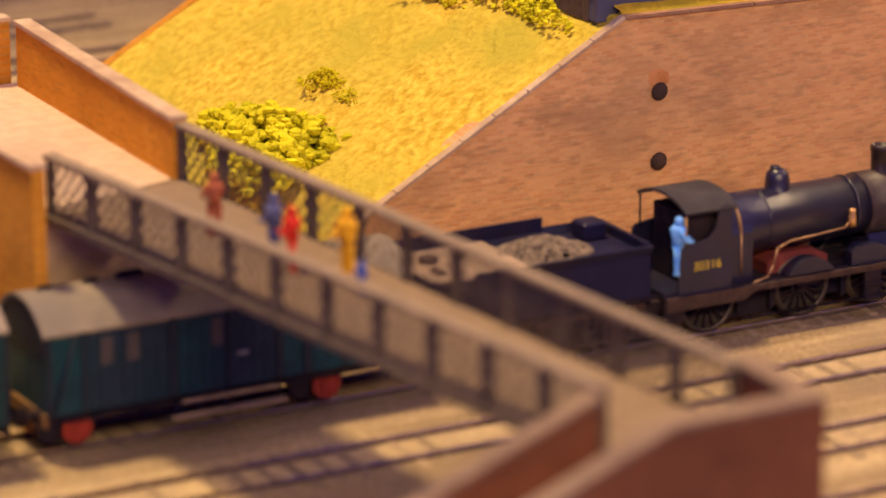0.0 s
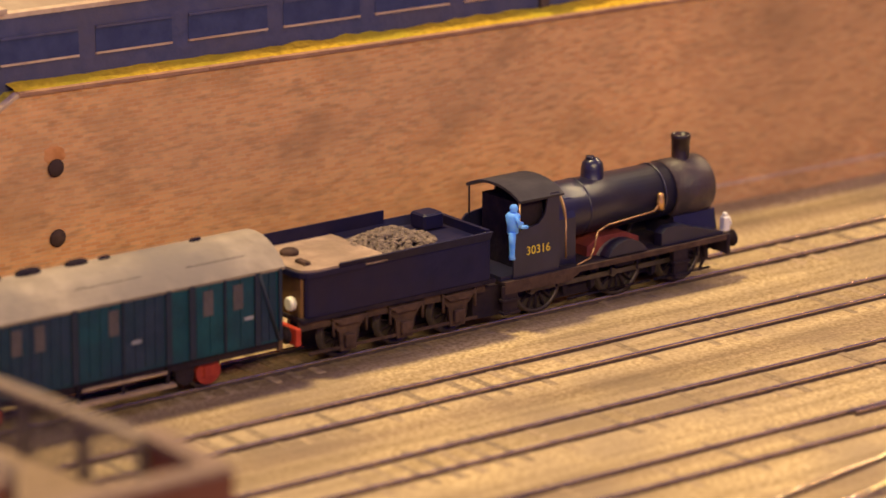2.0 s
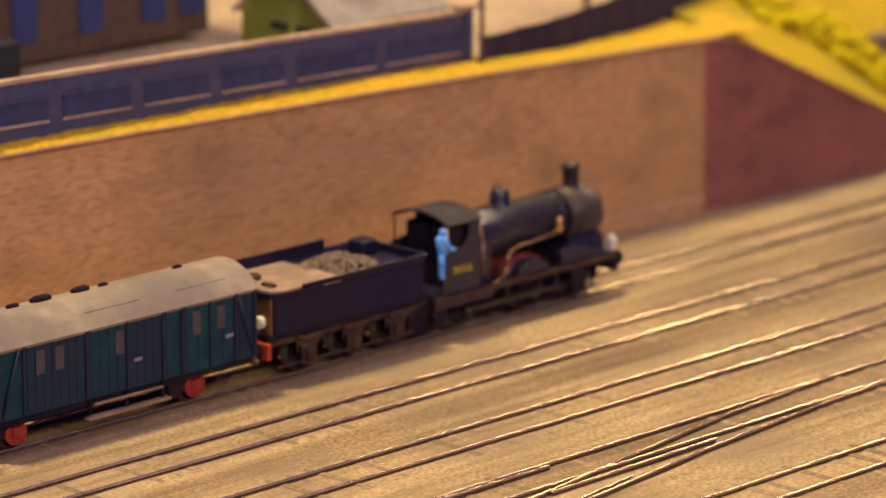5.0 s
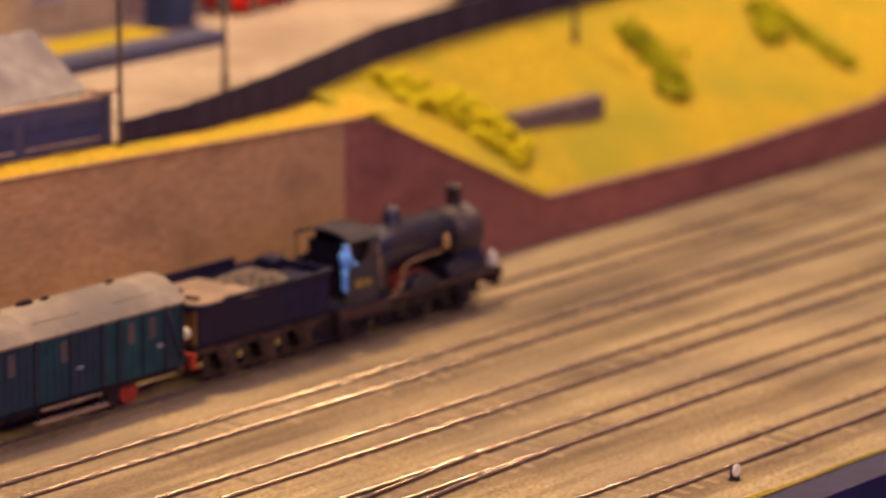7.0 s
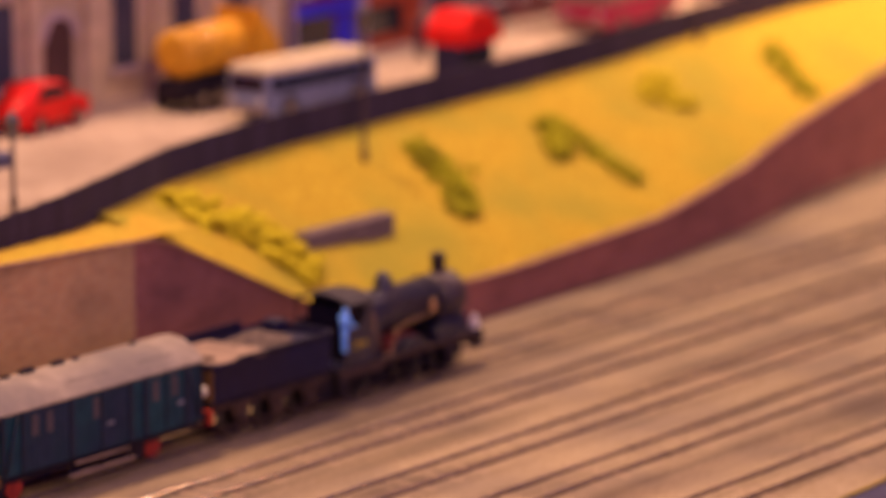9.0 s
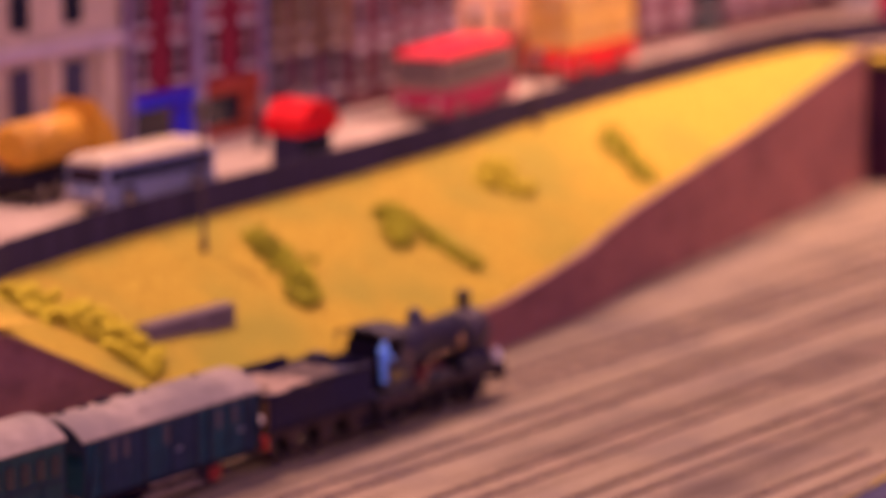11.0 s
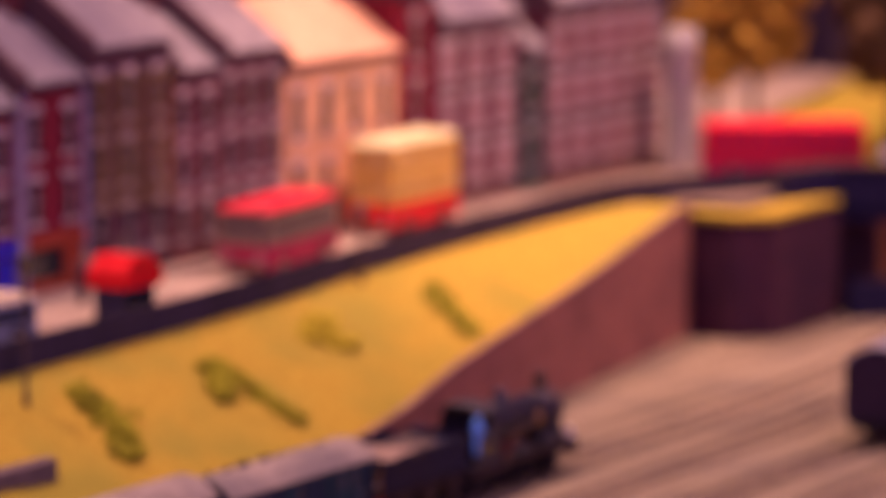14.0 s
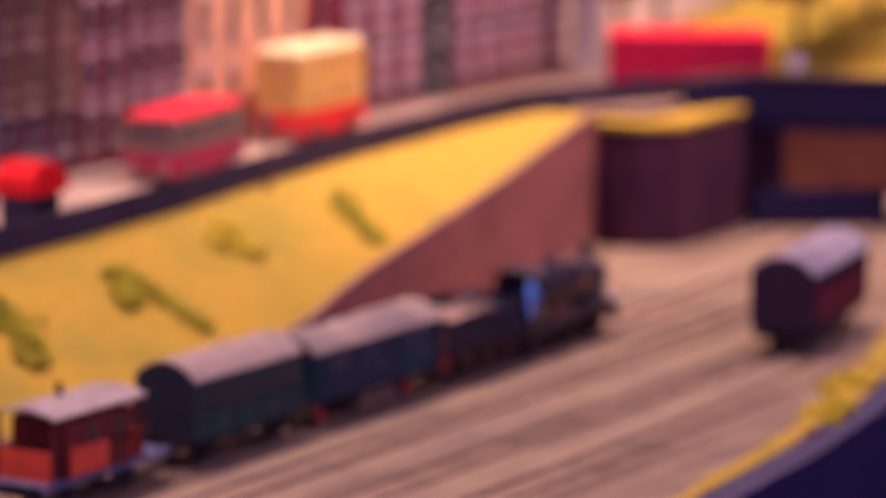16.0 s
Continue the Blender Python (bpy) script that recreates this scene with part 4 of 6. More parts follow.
def brake_van():
    V = thing("brake_van", "red-brown brake van with grey roof and open veranda", "railway brake van", (706, 8.2, 0))
    red = paint("brake_van_red", (0.13, 0.022, 0.018), 0.7)
    x0, x1 = -500, -402
    boxpart("deck", (x0, x1, -14, 14, 10, 13), mat("bluegrey_deck", (0.07, 0.08, 0.16), (0.12, 0.13, 0.22), 150, 0.7), V, 0.3, "blue-grey weathered end platform")
    boxpart("cabin", (-480, -434, -15, 15, 13, 38), red, V, 0.5)
    bm = B()
    roof_arc(bm, -492, -424, 16.6, 41, 44, 1.0, 14)
    part("roof", bm, GREYRF, V, "mid-grey arched roof")
    bm = B()
    rod(bm, (-459, 5, 43), (-459, 5, 49), 1.6)
    part("stove_chimney", bm, BLACKD, V)
    for x in (-490, -425.5):
        for s in (-1, 1):
            boxpart("veranda_post", (x - 0.7, x + 0.7, s * 14.2 - 0.7, s * 14.2 + 0.7, 13, 42), red, V)
        boxpart("veranda_panel", (x - 0.6, x + 0.6, -14, 14, 13, 26), mat("veranda_red_%d" % int(-x), (0.62, 0.06, 0.015), (0.70, 0.09, 0.025), 150, 0.6), V, 0, "bright red veranda end panel")
    for s in (-1, 1):
        a, b = sorted((s * 15.05, s * 15.7))
        boxpart("lower_panel", (-479, -452, a, b, 14, 26), mat("panel_red_%d" % (s + 1), (0.55, 0.05, 0.015), (0.64, 0.08, 0.02), 150, 0.6), V, 0, "bright orange-red lower panel")
        for x in (-466, -446):
            boxpart("window", (x, x + 7, s * 15 - 0.3, s * 15 + 0.3, 26, 34), GLASS, V)
        for i in range(5):
            x = -472 + i * 10
            boxpart("rib", (x - 0.4, x + 0.4, min(s * 15, s * 15.5), max(s * 15, s * 15.5), 13.5, 40), red, V)
        boxpart("side_rail", (-485, -419, s * 14.6 - 0.4, s * 14.6 + 0.4, 24, 25.2), red, V)
        boxpart("step_board", (-494, -408, min(s * 14, s * 17), max(s * 14, s * 17), 5, 6), BLACKD, V)
    for x in (x0, x1):
        boxpart("headstock", (x - 0.8, x + 0.8, -14.5, 14.5, 8.4, 13), BLACKD, V)
    buffers(V, x0, -1)
    buffers(V, x1, 1)
    for x in (-474, -430):
        WHEELS.append((wheelset(V, x, 6.4, "wheels", BLACKD, 8), 0.0064, x, 6.4))
    return V


def figure_mesh(bm, h, lean=0.0):
    """A small standing figure, h high: one plain body."""
    k = h / 22.0
    for s in (-1, 1):
        lathe(bm, (0.3 * s * k, 1.3 * s * k, 0), "z", [(0, 1.4 * k), (1.2 * k, 1.0 * k), (6 * k, 1.2 * k), (11 * k, 1.5 * k)], 8)
        tube(bm, [(lean * 0.4, 2.9 * s * k, 17.5 * k), (1.0 * k + lean, 3.4 * s * k, 13.5 * k), (4.2 * k + lean, 2.4 * s * k, 13 * k)], 0.85 * k)
    lathe(bm, (lean * 0.2, 0, 10.5 * k), "z", [(0, 2.4 * k), (3 * k, 2.3 * k), (7 * k, 3.1 * k), (8.2 * k, 2.0 * k)], 10)
    lathe(bm, (lean * 0.5, 0, 18.6 * k), "z", [(0, 0.9 * k), (0.6 * k, 1.5 * k), (2 * k, 1.75 * k), (3.2 * k, 1.2 * k), (3.5 * k, 0.1 * k)], 10)


loco, tend, van, coa, brake = locomotive(), tender(), goods_van(), coach(), brake_van()
bm = B()
figure_mesh(bm, 18.0, 1.0)
driver = tagged(part("driver_figure", bm, BLUE_FIG), "small light blue driver figure leaning from the cab", "figurine")


# ---------- footbridge and its brick approaches ----------
IRON = mat("brown_iron", (0.09, 0.065, 0.05), (0.15, 0.11, 0.085), 250, 0.8, 0.1, 0.3, (0.10, 0.07, 0.055), 50)
IRON_T = mat("worn_handrail", (0.22, 0.155, 0.105), (0.31, 0.225, 0.15), 250, 0.75, 0, 0.2, (0.22, 0.16, 0.11), 60)


DECK = mat("worn_footway", (0.20, 0.13, 0.078), (0.28, 0.19, 0.115), 200, 0.9, 0, 0.3, (0.24, 0.165, 0.11), 18)
COPE_D = mat("brown_coping", (0.22, 0.14, 0.09), (0.31, 0.21, 0.14), 250, 0.9, 0, 0.4, (0.19, 0.12, 0.085), 40)


def girder(parent, p0, p1, name, z0=57.0, z1=77.0):
    a, b = Vector((*p0, 0)), Vector((*p1, 0))
    d = (b - a).normalized()
    nrm, ln = Vector((-d.y, d.x, 0)), (b - a).length
    def bar(bm, s0, s1, w, za, zb):
        c = [a + d * s + nrm * k * w + Vector((0, 0, z)) for s in (s0, s1) for k, z in ((-1, za), (1, za), (1, zb), (-1, zb))]
        v = [bm.verts.new(p) for p in c]
        for q in ((0, 1, 5, 4), (1, 2, 6, 5), (2, 3, 7, 6), (3, 0, 4, 7), (3, 2, 1, 0), (4, 5, 6, 7)):
            bm.faces.new([v[i] for i in q])
    g = new(name)
    g.parent = parent
    bm = B()
    bar(bm, 0, ln, 2.0, z1 - 1.4, z1)
    part("handrail", bm, IRON_T, g, "worn pale brown top rail")
    bm = B()
    bar(bm, 0, ln, 1.8, z0, z0 + 2.2)
    part("bottom_flange", bm, IRON, g)
    n = 11
    for i in range(n + 1):
        bm = B()
        s = ln * i / n
        bar(bm, max(0, s - 1.5), min(ln, s + 1.5), 1.1, z0 + 2.2, z1 - 1.4)
        part("post", bm, IRON, g)
    bm = B()
    pitch = 4.4
    m = int(ln / pitch)
    for i in range(-4, m + 1):
        for sgn in (1, -1):
            s0 = i * pitch
            za, zb = (z0 + 2, z1 - 1.4) if sgn > 0 else (z1 - 1.4, z0 + 2)
            t0, t1 = max(0, -s0 / 15.5), min(1, (ln - s0) / 15.5)
            if t1 <= t0:
                continue
            q0 = a + d * (s0 + 15.5 * t0) + nrm * 0.35 * sgn + Vector((0, 0, za + (zb - za) * t0))
            q1 = a + d * (s0 + 15.5 * t1) + nrm * 0.35 * sgn + Vector((0, 0, za + (zb - za) * t1))
            rod(bm, q0, q1, 0.32, 4)
    tagged(part("lattice", bm, IRON, g, "fine crossed iron lattice"), kind="stuff")


def footbridge():
    F = thing("footbridge", "brown iron lattice footbridge with pale deck over the tracks", "footbridge")
    girder(F, (436, 28), (470.5, -220), "near_girder")
    girder(F, (482.5, 40), (507, -220), "far_girder")
    bm = B()
    v = [(437, 28), (470, -221), (507, -221), (482, 42)]
    prism(bm, v, "z", 58, 60)
    part("deck", bm, DECK, F, "dusty beige footway")


footbridge()


def slab(bm, p0, p1, th, za0, za1, zb):
    """A wall from p0 to p1 of thickness th (to its left), top going from za0 to za1, bottom zb."""
    a, b = Vector((*p0, 0)), Vector((*p1, 0))
    d = (b - a).normalized()
    n = Vector((-d.y, d.x, 0)) * th
    lo = [a, b, b + n, a + n]
    top = [za0, za1, za1, za0]
    v = [bm.verts.new((p.x, p.y, zb)) for p in lo] + [bm.verts.new((p.x, p.y, z)) for p, z in zip(lo, top)]
    for q in ((3, 2, 1, 0), (4, 5, 6, 7), (0, 1, 5, 4), (1, 2, 6, 5), (2, 3, 7, 6), (3, 0, 4, 7)):
        bm.faces.new([v[i] for i in q])


def brick_wall(parent, p0, p1, th, za0, za1, zb, material, name="wall"):
    bm = B()
    slab(bm, p0, p1, th, za0, za1, zb)
    w = part(name, bm, material, parent)
    bm = B()
    a, b = Vector((*p0, 0)), Vector((*p1, 0))
    d = (b - a).normalized()
    n = Vector((-d.y, d.x, 0))
    q0, q1 = a - n * 0.8, b - n * 0.8
    ends = []
    for p, z in ((q0, za0), (q1, za1)):
        ends.append([bm.verts.new((r.x, r.y, zz)) for r, zz in ((p, z + 0.02), (p, z + 1.4), (p + n * (th + 1.6), z + 1.4), (p + n * (th + 1.6), z + 0.02))])
    for i in range(4):
        bm.faces.new((ends[0][i], ends[1][i], ends[1][(i + 1) % 4], ends[0][(i + 1) % 4]))
    bm.faces.new(ends[0])
    bm.faces.new(list(reversed(ends[1])))
    part("coping", bm, COPE_D if material is BRICK_P else COPING, w, "worn coping")


BRICK_P = brick_mat("landing_brickwork", (0.20, 0.058, 0.026), (0.27, 0.09, 0.04), (0.23, 0.12, 0.07), (0.15, 0.055, 0.028))


def approaches():
    A = thing("bridge_landing", "red brick landing with sloping coped parapets", "brick landing", kind="structure")
    brick_wall(A, (473, -248), (514, -248), 5, 74.5, 74.5, -4, BRICK_P)
    brick_wall(A, (396, -248), (473, -248), 5, 44, 74.5, -4, BRICK_P)
    brick_wall(A, (514, -242.9), (514, -214), 5, 74.5, 75, -4, BRICK_P)
    brick_wall(A, (390, -222), (468, -222), 4, 44, 74.5, -4, BRICK_P)
    bm = B()
    prism(bm, [(390, -4), (508, -4), (508, 59.6), (468, 59.6), (390, 30)], "y", -243, -222.5)
    part("walkway", bm, DECK, A, "beige sloping walkway")
    boxpart("pier", (468, 509, -222, -208, -4, 57.5), BRICK_P, A)
    N = thing("bridge_approach", "orange brick approach with coped parapets and beige path", "brick approach", kind="structure")
    brick_wall(N, (484, 40), (486, 160), 4, 77.5, 80, -4, BRICK_O)
    brick_wall(N, (430, 165), (482, 165), 4, 80, 80, -4, BRICK_O)
    brick_wall(N, (428, 12), (420, 165), 4, 77.5, 80, -4, BRICK_O)
    bm = B()
    prism(bm, [(433, 30), (482, 41), (484, 164), (424, 164)], "z", -4, 60)
    part("path", bm, mat("pale_path", (0.62, 0.44, 0.29), (0.76, 0.56, 0.38), 200, 0.9, 0, 0.3, (0.54, 0.38, 0.25), 18), N, "pale beige path")


approaches()


# ---------- fences on the wall ----------
def panel_fence():
    F = thing("panel_fence", "slate blue panelled fence with pale coping", "fence", kind="structure")
    y = 82
    def zb(x):
        return lerp([640, 870, 1113], [80, 75.0, 68.2], x)
    xs = [648, 719, 794, 869, 945, 1020, 1113]
    for i, (a, b) in enumerate(zip(xs, xs[1:])):
        bm = B()
        prism(bm, [(a, zb(a) - 2), (b, zb(b) - 2), (b, zb(b) + 23.5), (a, zb(a) + 23.5)], "y", y, y + 2)
        bay = part("bay", bm, FENCE, F)
        k = 2
        for j in range(k):
            w = (b - a) / k
            x0, x1 = a + w * j + 3.2, a + w * (j + 1) - 3.2
            z0, z1 = lambda x: zb(x) + 8.8, lambda x: zb(x) + 16.6
            bm = B()
            prism(bm, [(x0, z0(x0)), (x1, z0(x1)), (x1, z1(x1)), (x0, z1(x0))], "y", y - 0.25, y + 0.2)
            part("panel", bm, FENCE_P, bay, "recessed dark blue panel")
            bm = B()
            prism(bm, [(x0, z0(x0) - 0.7), (x1, z0(x1) - 0.7), (x1, z0(x1)), (x0, z0(x0))], "y", y - 0.7, y + 0.2)
            part("sill", bm, COPING, bay, "thin pale panel sill")
            bm = B()
            prism(bm, [(x0, z1(x0)), (x1, z1(x1)), (x1, z1(x1) + 0.9), (x0, z1(x0) + 0.9)], "y", y - 0.9, y + 0.2)
            part("head", bm, FENCE, bay)
        bm = B()
        prism(bm, [(a, zb(a) + 23.5), (b, zb(b) + 23.5), (b, zb(b) + 25), (a, zb(a) + 25)], "y", y - 0.6, y + 3.2)
        part("coping", bm, COPING, bay)
    for x in (648, 869, 1113):
        z = zb(x)
        bm = B()
        box(bm, x - 1.8, x + 1.8, y - 1.6, y + 3.4, z - 2, z + 25.2)
        pst = part("post", bm, FENCE if x != 869 else PLANK, F)
        boxpart("post_cap", (x - 5, x + 5, y - 2.4, y + 4.6, z + 25.3, z + 27), COPING, pst)


panel_fence()
F2 = thing("side_fence", "dark brown boarded side fence at the slope top", "fence")
for i in range(26):
    boxpart("board", (646.4, 647.4, 86 + i * 4.2, 90 + i * 4.2, 77, 92 + 0.5 * math.sin(i * 7.0)), PLANK, F2)


def board_fence():
    F = thing("board_fence", "dark brown close-boarded fence along the street", "fence", kind="structure")
    x = 1117.0
    while x < 2232:
        y, y2 = fence_y(x), fence_y(x + 4.2)
        dx, dy = 4.2, y2 - y
        ang = math.degrees(math.atan2(dy, dx))
        ob = new("board", BOARD)
        ob.parent = F
        z = lerp([1117, 1240, 2128], [67, 73, 73.5], x)
        ob.matrix_local = pose(x * 0.001, y * 0.001, z * 0.001 + random.uniform(-0.0002, 0.0002), 0, 0, ang)
        x += 4.2 * math.cos(math.radians(ang))
    bm = B()
    xs = steps(1117, 2232, 20)
    for a, b in zip(xs, xs[1:]):
        za, zb = (lerp([1117, 1240, 2128], [67, 73, 73.5], v) + 13.4 for v in (a, b))
        prism(bm, [(a, fence_y(a) + 0.9), (b, fence_y(b) + 0.9), (b, fence_y(b) + 2.1), (a, fence_y(a) + 2.1)], "z", (za + zb) / 2, (za + zb) / 2 + 1.0)
    part("top_rail", bm, PLANK, F)


bm = B()
box(bm, -0.05, 4.15, 0, 0.9, -2, 14.8, 0.2)
BOARD = mesh_of("board", bm, mat("dark_fence_boards", (0.024, 0.015, 0.034), (0.042, 0.026, 0.048), 300, 0.9, 0, 0.3, rand=0.25))
board_fence()


# ---------- plants ----------
def bush(at, r, material, label, seed, clumps=26, name="bush"):
    """A bush of many small lumpy tufts, gathered in a few clumps, with an uneven outline."""
    rnd = random.Random(seed)
    T = thing(name, label, "bush", at)
    k = 5
    sets = [B() for _ in range(k)]
    for i in range(clumps * 14):
        a, q, h = rnd.uniform(0, 6.28), rnd.random() ** 0.6, rnd.random()
        x, y = r[0] * q * math.cos(a), r[1] * q * math.sin(a)
        edge = 0.8 + 0.3 * math.sin(3 * a + seed)
        z = r[2] * h * (1.05 - q * 0.7)
        t = rnd.uniform(0.045, 0.105) * min(r[0], r[2] * 1.3)
        blob(sets[int(a / 6.2832 * k) % k], (x * edge, y * edge, z), (t, t, t * 0.85), seed * 31 + i, 1, 0.8, 0.5)
    for bm in sets:
        part("clump", bm, material, T)
    return T


def streak(p0, p1, w, material, label, seed, n=150, taper=0.5):
    """A straggling plant running down the bank from p0 to p1, thicker towards its foot."""
    rnd = random.Random(seed)
    T = thing("bush", label, "bush")
    sets = [B() for _ in range(3)]
    for i in range(n * 2):
        t = i / (n * 2 - 1)
        ww = w * (taper + (1 - taper) * math.sin(math.pi * min(1, 0.15 + t * 0.75)))
        c = [p0[k] + (p1[k] - p0[k]) * t + rnd.gauss(0, 0.62) * ww * (1.0, 0.3, 0.3)[k] + (w * 0.45 * math.sin(4.5 * t + seed), -0.6, 1.4)[k] for k in range(3)]
        q = w * rnd.uniform(0.14, 0.34)
        blob(sets[min(2, int(t * 3))], c, (q, q, q * 0.7), seed * 17 + i, 1, 0.9, 0.35)
    for bm in sets:
        part("clump", bm, material, T)


bush((564, 144, 28), (30, 42, 19), BUSH, "sprawling yellow-green bush on the grass slope", 3, 90)
bush((593, 164, 45), (9, 14, 6), BUSH_Y, "small dry tussock on the grass slope", 5, 24)
bush((592, 146, 44), (5, 6, 5), BUSH, "small yellow-green tuft on the grass slope", 7, 14)
bush((637, 172, 69), (12, 28, 10), BUSH, "yellow-green bush near the top of the slope", 6, 34)
bush((644, 118, 73), (10, 32, 10), BUSH, "low bush beside the fence end", 8, 44)
bush((636, 222, 69), (8, 16, 8), BUSH_Y, "yellow bush at the top of the slope", 9, 26)
streak((1304, 104, 68), (1345, 68, 31), 13.0, BUSH_Y, "straggling yellow shrub down the bank edge", 11, 260, 0.4)
streak((1494, 122, 63), (1484, 80, 36), 8.6, BUSH_G, "dark olive straggling shrub on the bank", 12, 170)
streak((1594, 121, 60), (1584, 98, 47), 8.0, BUSH_G, "olive straggling shrub on the bank", 13, 110)
streak((1600, 120, 59), (1614, 75, 33), 6.0, BUSH_G, "thin olive shrub trailing down the bank", 14, 110, 0.7)
streak((1708, 136, 64), (1705, 111, 52), 10.0, BUSH_Y, "faint yellow shrub on the bank", 15, 110)
streak((1840, 145, 64), (1804, 101, 46), 7.6, BUSH_G, "thin olive shrub on the bank", 16, 130)
bush((1742, -190, -3), (22, 12, 11), BUSH_Y, "yellow bush on the front verge", 21, 40)
bush((1800, -172, -3), (24, 12, 12), BUSH_Y, "yellow bush on the front verge", 22, 40)
bush((1700, -201, -3), (5, 5, 5), mat("rust_foam", (0.18, 0.05, 0.03), (0.25, 0.08, 0.05), 400, 0.95), "small dark red shrub on the verge", 23, 10)

bm = B()
box(bm, 1363, 1425, 79, 87, 36, 47, 0.8)
tagged(part("timber_trough", bm, mat("grey_timber", (0.13, 0.09, 0.08), (0.20, 0.14, 0.12), 200, 0.9, 0, 0.3)), "long weathered timber box set into the bank", "box")
P = thing("ground_signal", "small dark ground signal with a white face by the front track", "ground signal", (1104, -222, -3.5))
bm = B()
lathe(bm, (0, 0, 0), "z", [(0, 3.0), (1.6, 2.8), (2.2, 1.8), (6.5, 1.5), (7.2, 0.4)], 10)
box(bm, -5, 1, -1.0, 1.0, 0.2, 1.4)
part("base", bm, BLACKD, P)
bm = B()
lathe(bm, (-1.0, -1.2, 5.6), "y", [(0, 2.2), (-0.5, 2.2), (-0.7, 1.8)], 14)
part("face", bm, WHITE, P, "round white face")


# ---------- posts ----------
def lamp_post(at, h, label, head=True):
    T = thing("street_lamp" if head else "telegraph_pole", label, "street lamp" if head else "pole", at)
    bm = B()
    lathe(bm, (0, 0, 0), "z", [(-6, 1.5), (4, 1.5), (6, 1.0), (h - 12, 0.8), (h - 10, 0.7)], 10)
    part("column", bm, PLANK, T)
    if head:
        bm = B()
        lathe(bm, (0, 0, h - 10), "z", [(0, 0.8), (1, 1.8), (8, 3.4), (8.4, 3.8), (11, 1.2), (12.5, 0.3)], 8)
        part("lantern", bm, mat("lantern_%d" % int(at[0]), (0.12, 0.10, 0.09), (0.2, 0.17, 0.14), 200, 0.4), T, "dark glazed lantern head")
    else:
        for z in (h - 30, h - 18):
            boxpart("cross_arm", (-7, 7, -0.6, 0.6, z, z + 1.4), PLANK, T)
    return T


lamp_post((1116, 77, 69), 150, "tall thin brown pole beside the fence", False)
lamp_post((1224, 122, 75), 38, "slim street lamp on the pavement")
lamp_post((1453, 118, 63), 68, "dark street lamp beside the fence")
lamp_post((1796, 161, 71), 40, "slim street lamp by the fence")


# ---------- buildings ----------
SLATE = mat("grey_slate", (0.22, 0.19, 0.19), (0.34, 0.29, 0.27), 120, 0.9, 0, 0.3, (0.15, 0.12, 0.15), 14)
STONE = paint("cream_render", (0.62, 0.48, 0.30), 0.9)
LINTEL = paint("pale_lintel", (0.62, 0.50, 0.46), 0.9)
PURPLE = paint("dark_plum_brick", (0.10, 0.045, 0.055), 0.9)


def window(parent, x, z, w, h, y, frame_mat, lint=True, pane=None):
    bm = B()
    box(bm, x - w / 2, x + w / 2, y - 0.5, y + 1, z, z + h)
    p = part("window", bm, pane or GLASS, parent, "pale curtained window" if pane else "dark recessed window")
    boxpart("sill", (x - w / 2 - 1, x + w / 2 + 1, y - 1.8, y + 0.5, z - 2.4, z - 0.1), frame_mat, p)
    boxpart("glazing_bar", (x - 0.35, x + 0.35, y - 0.9, y, z, z + h), frame_mat, p)
    boxpart("meeting_rail", (x - w / 2, x + w / 2, y - 0.9, y, z + h * 0.5 - 0.35, z + h * 0.5 + 0.35), frame_mat, p)
    if lint:
        boxpart("lintel", (x - w / 2 - 1, x + w / 2 + 1, y - 1.4, y + 0.5, z + h + 0.1, z + h + 4.2), LINTEL, p)


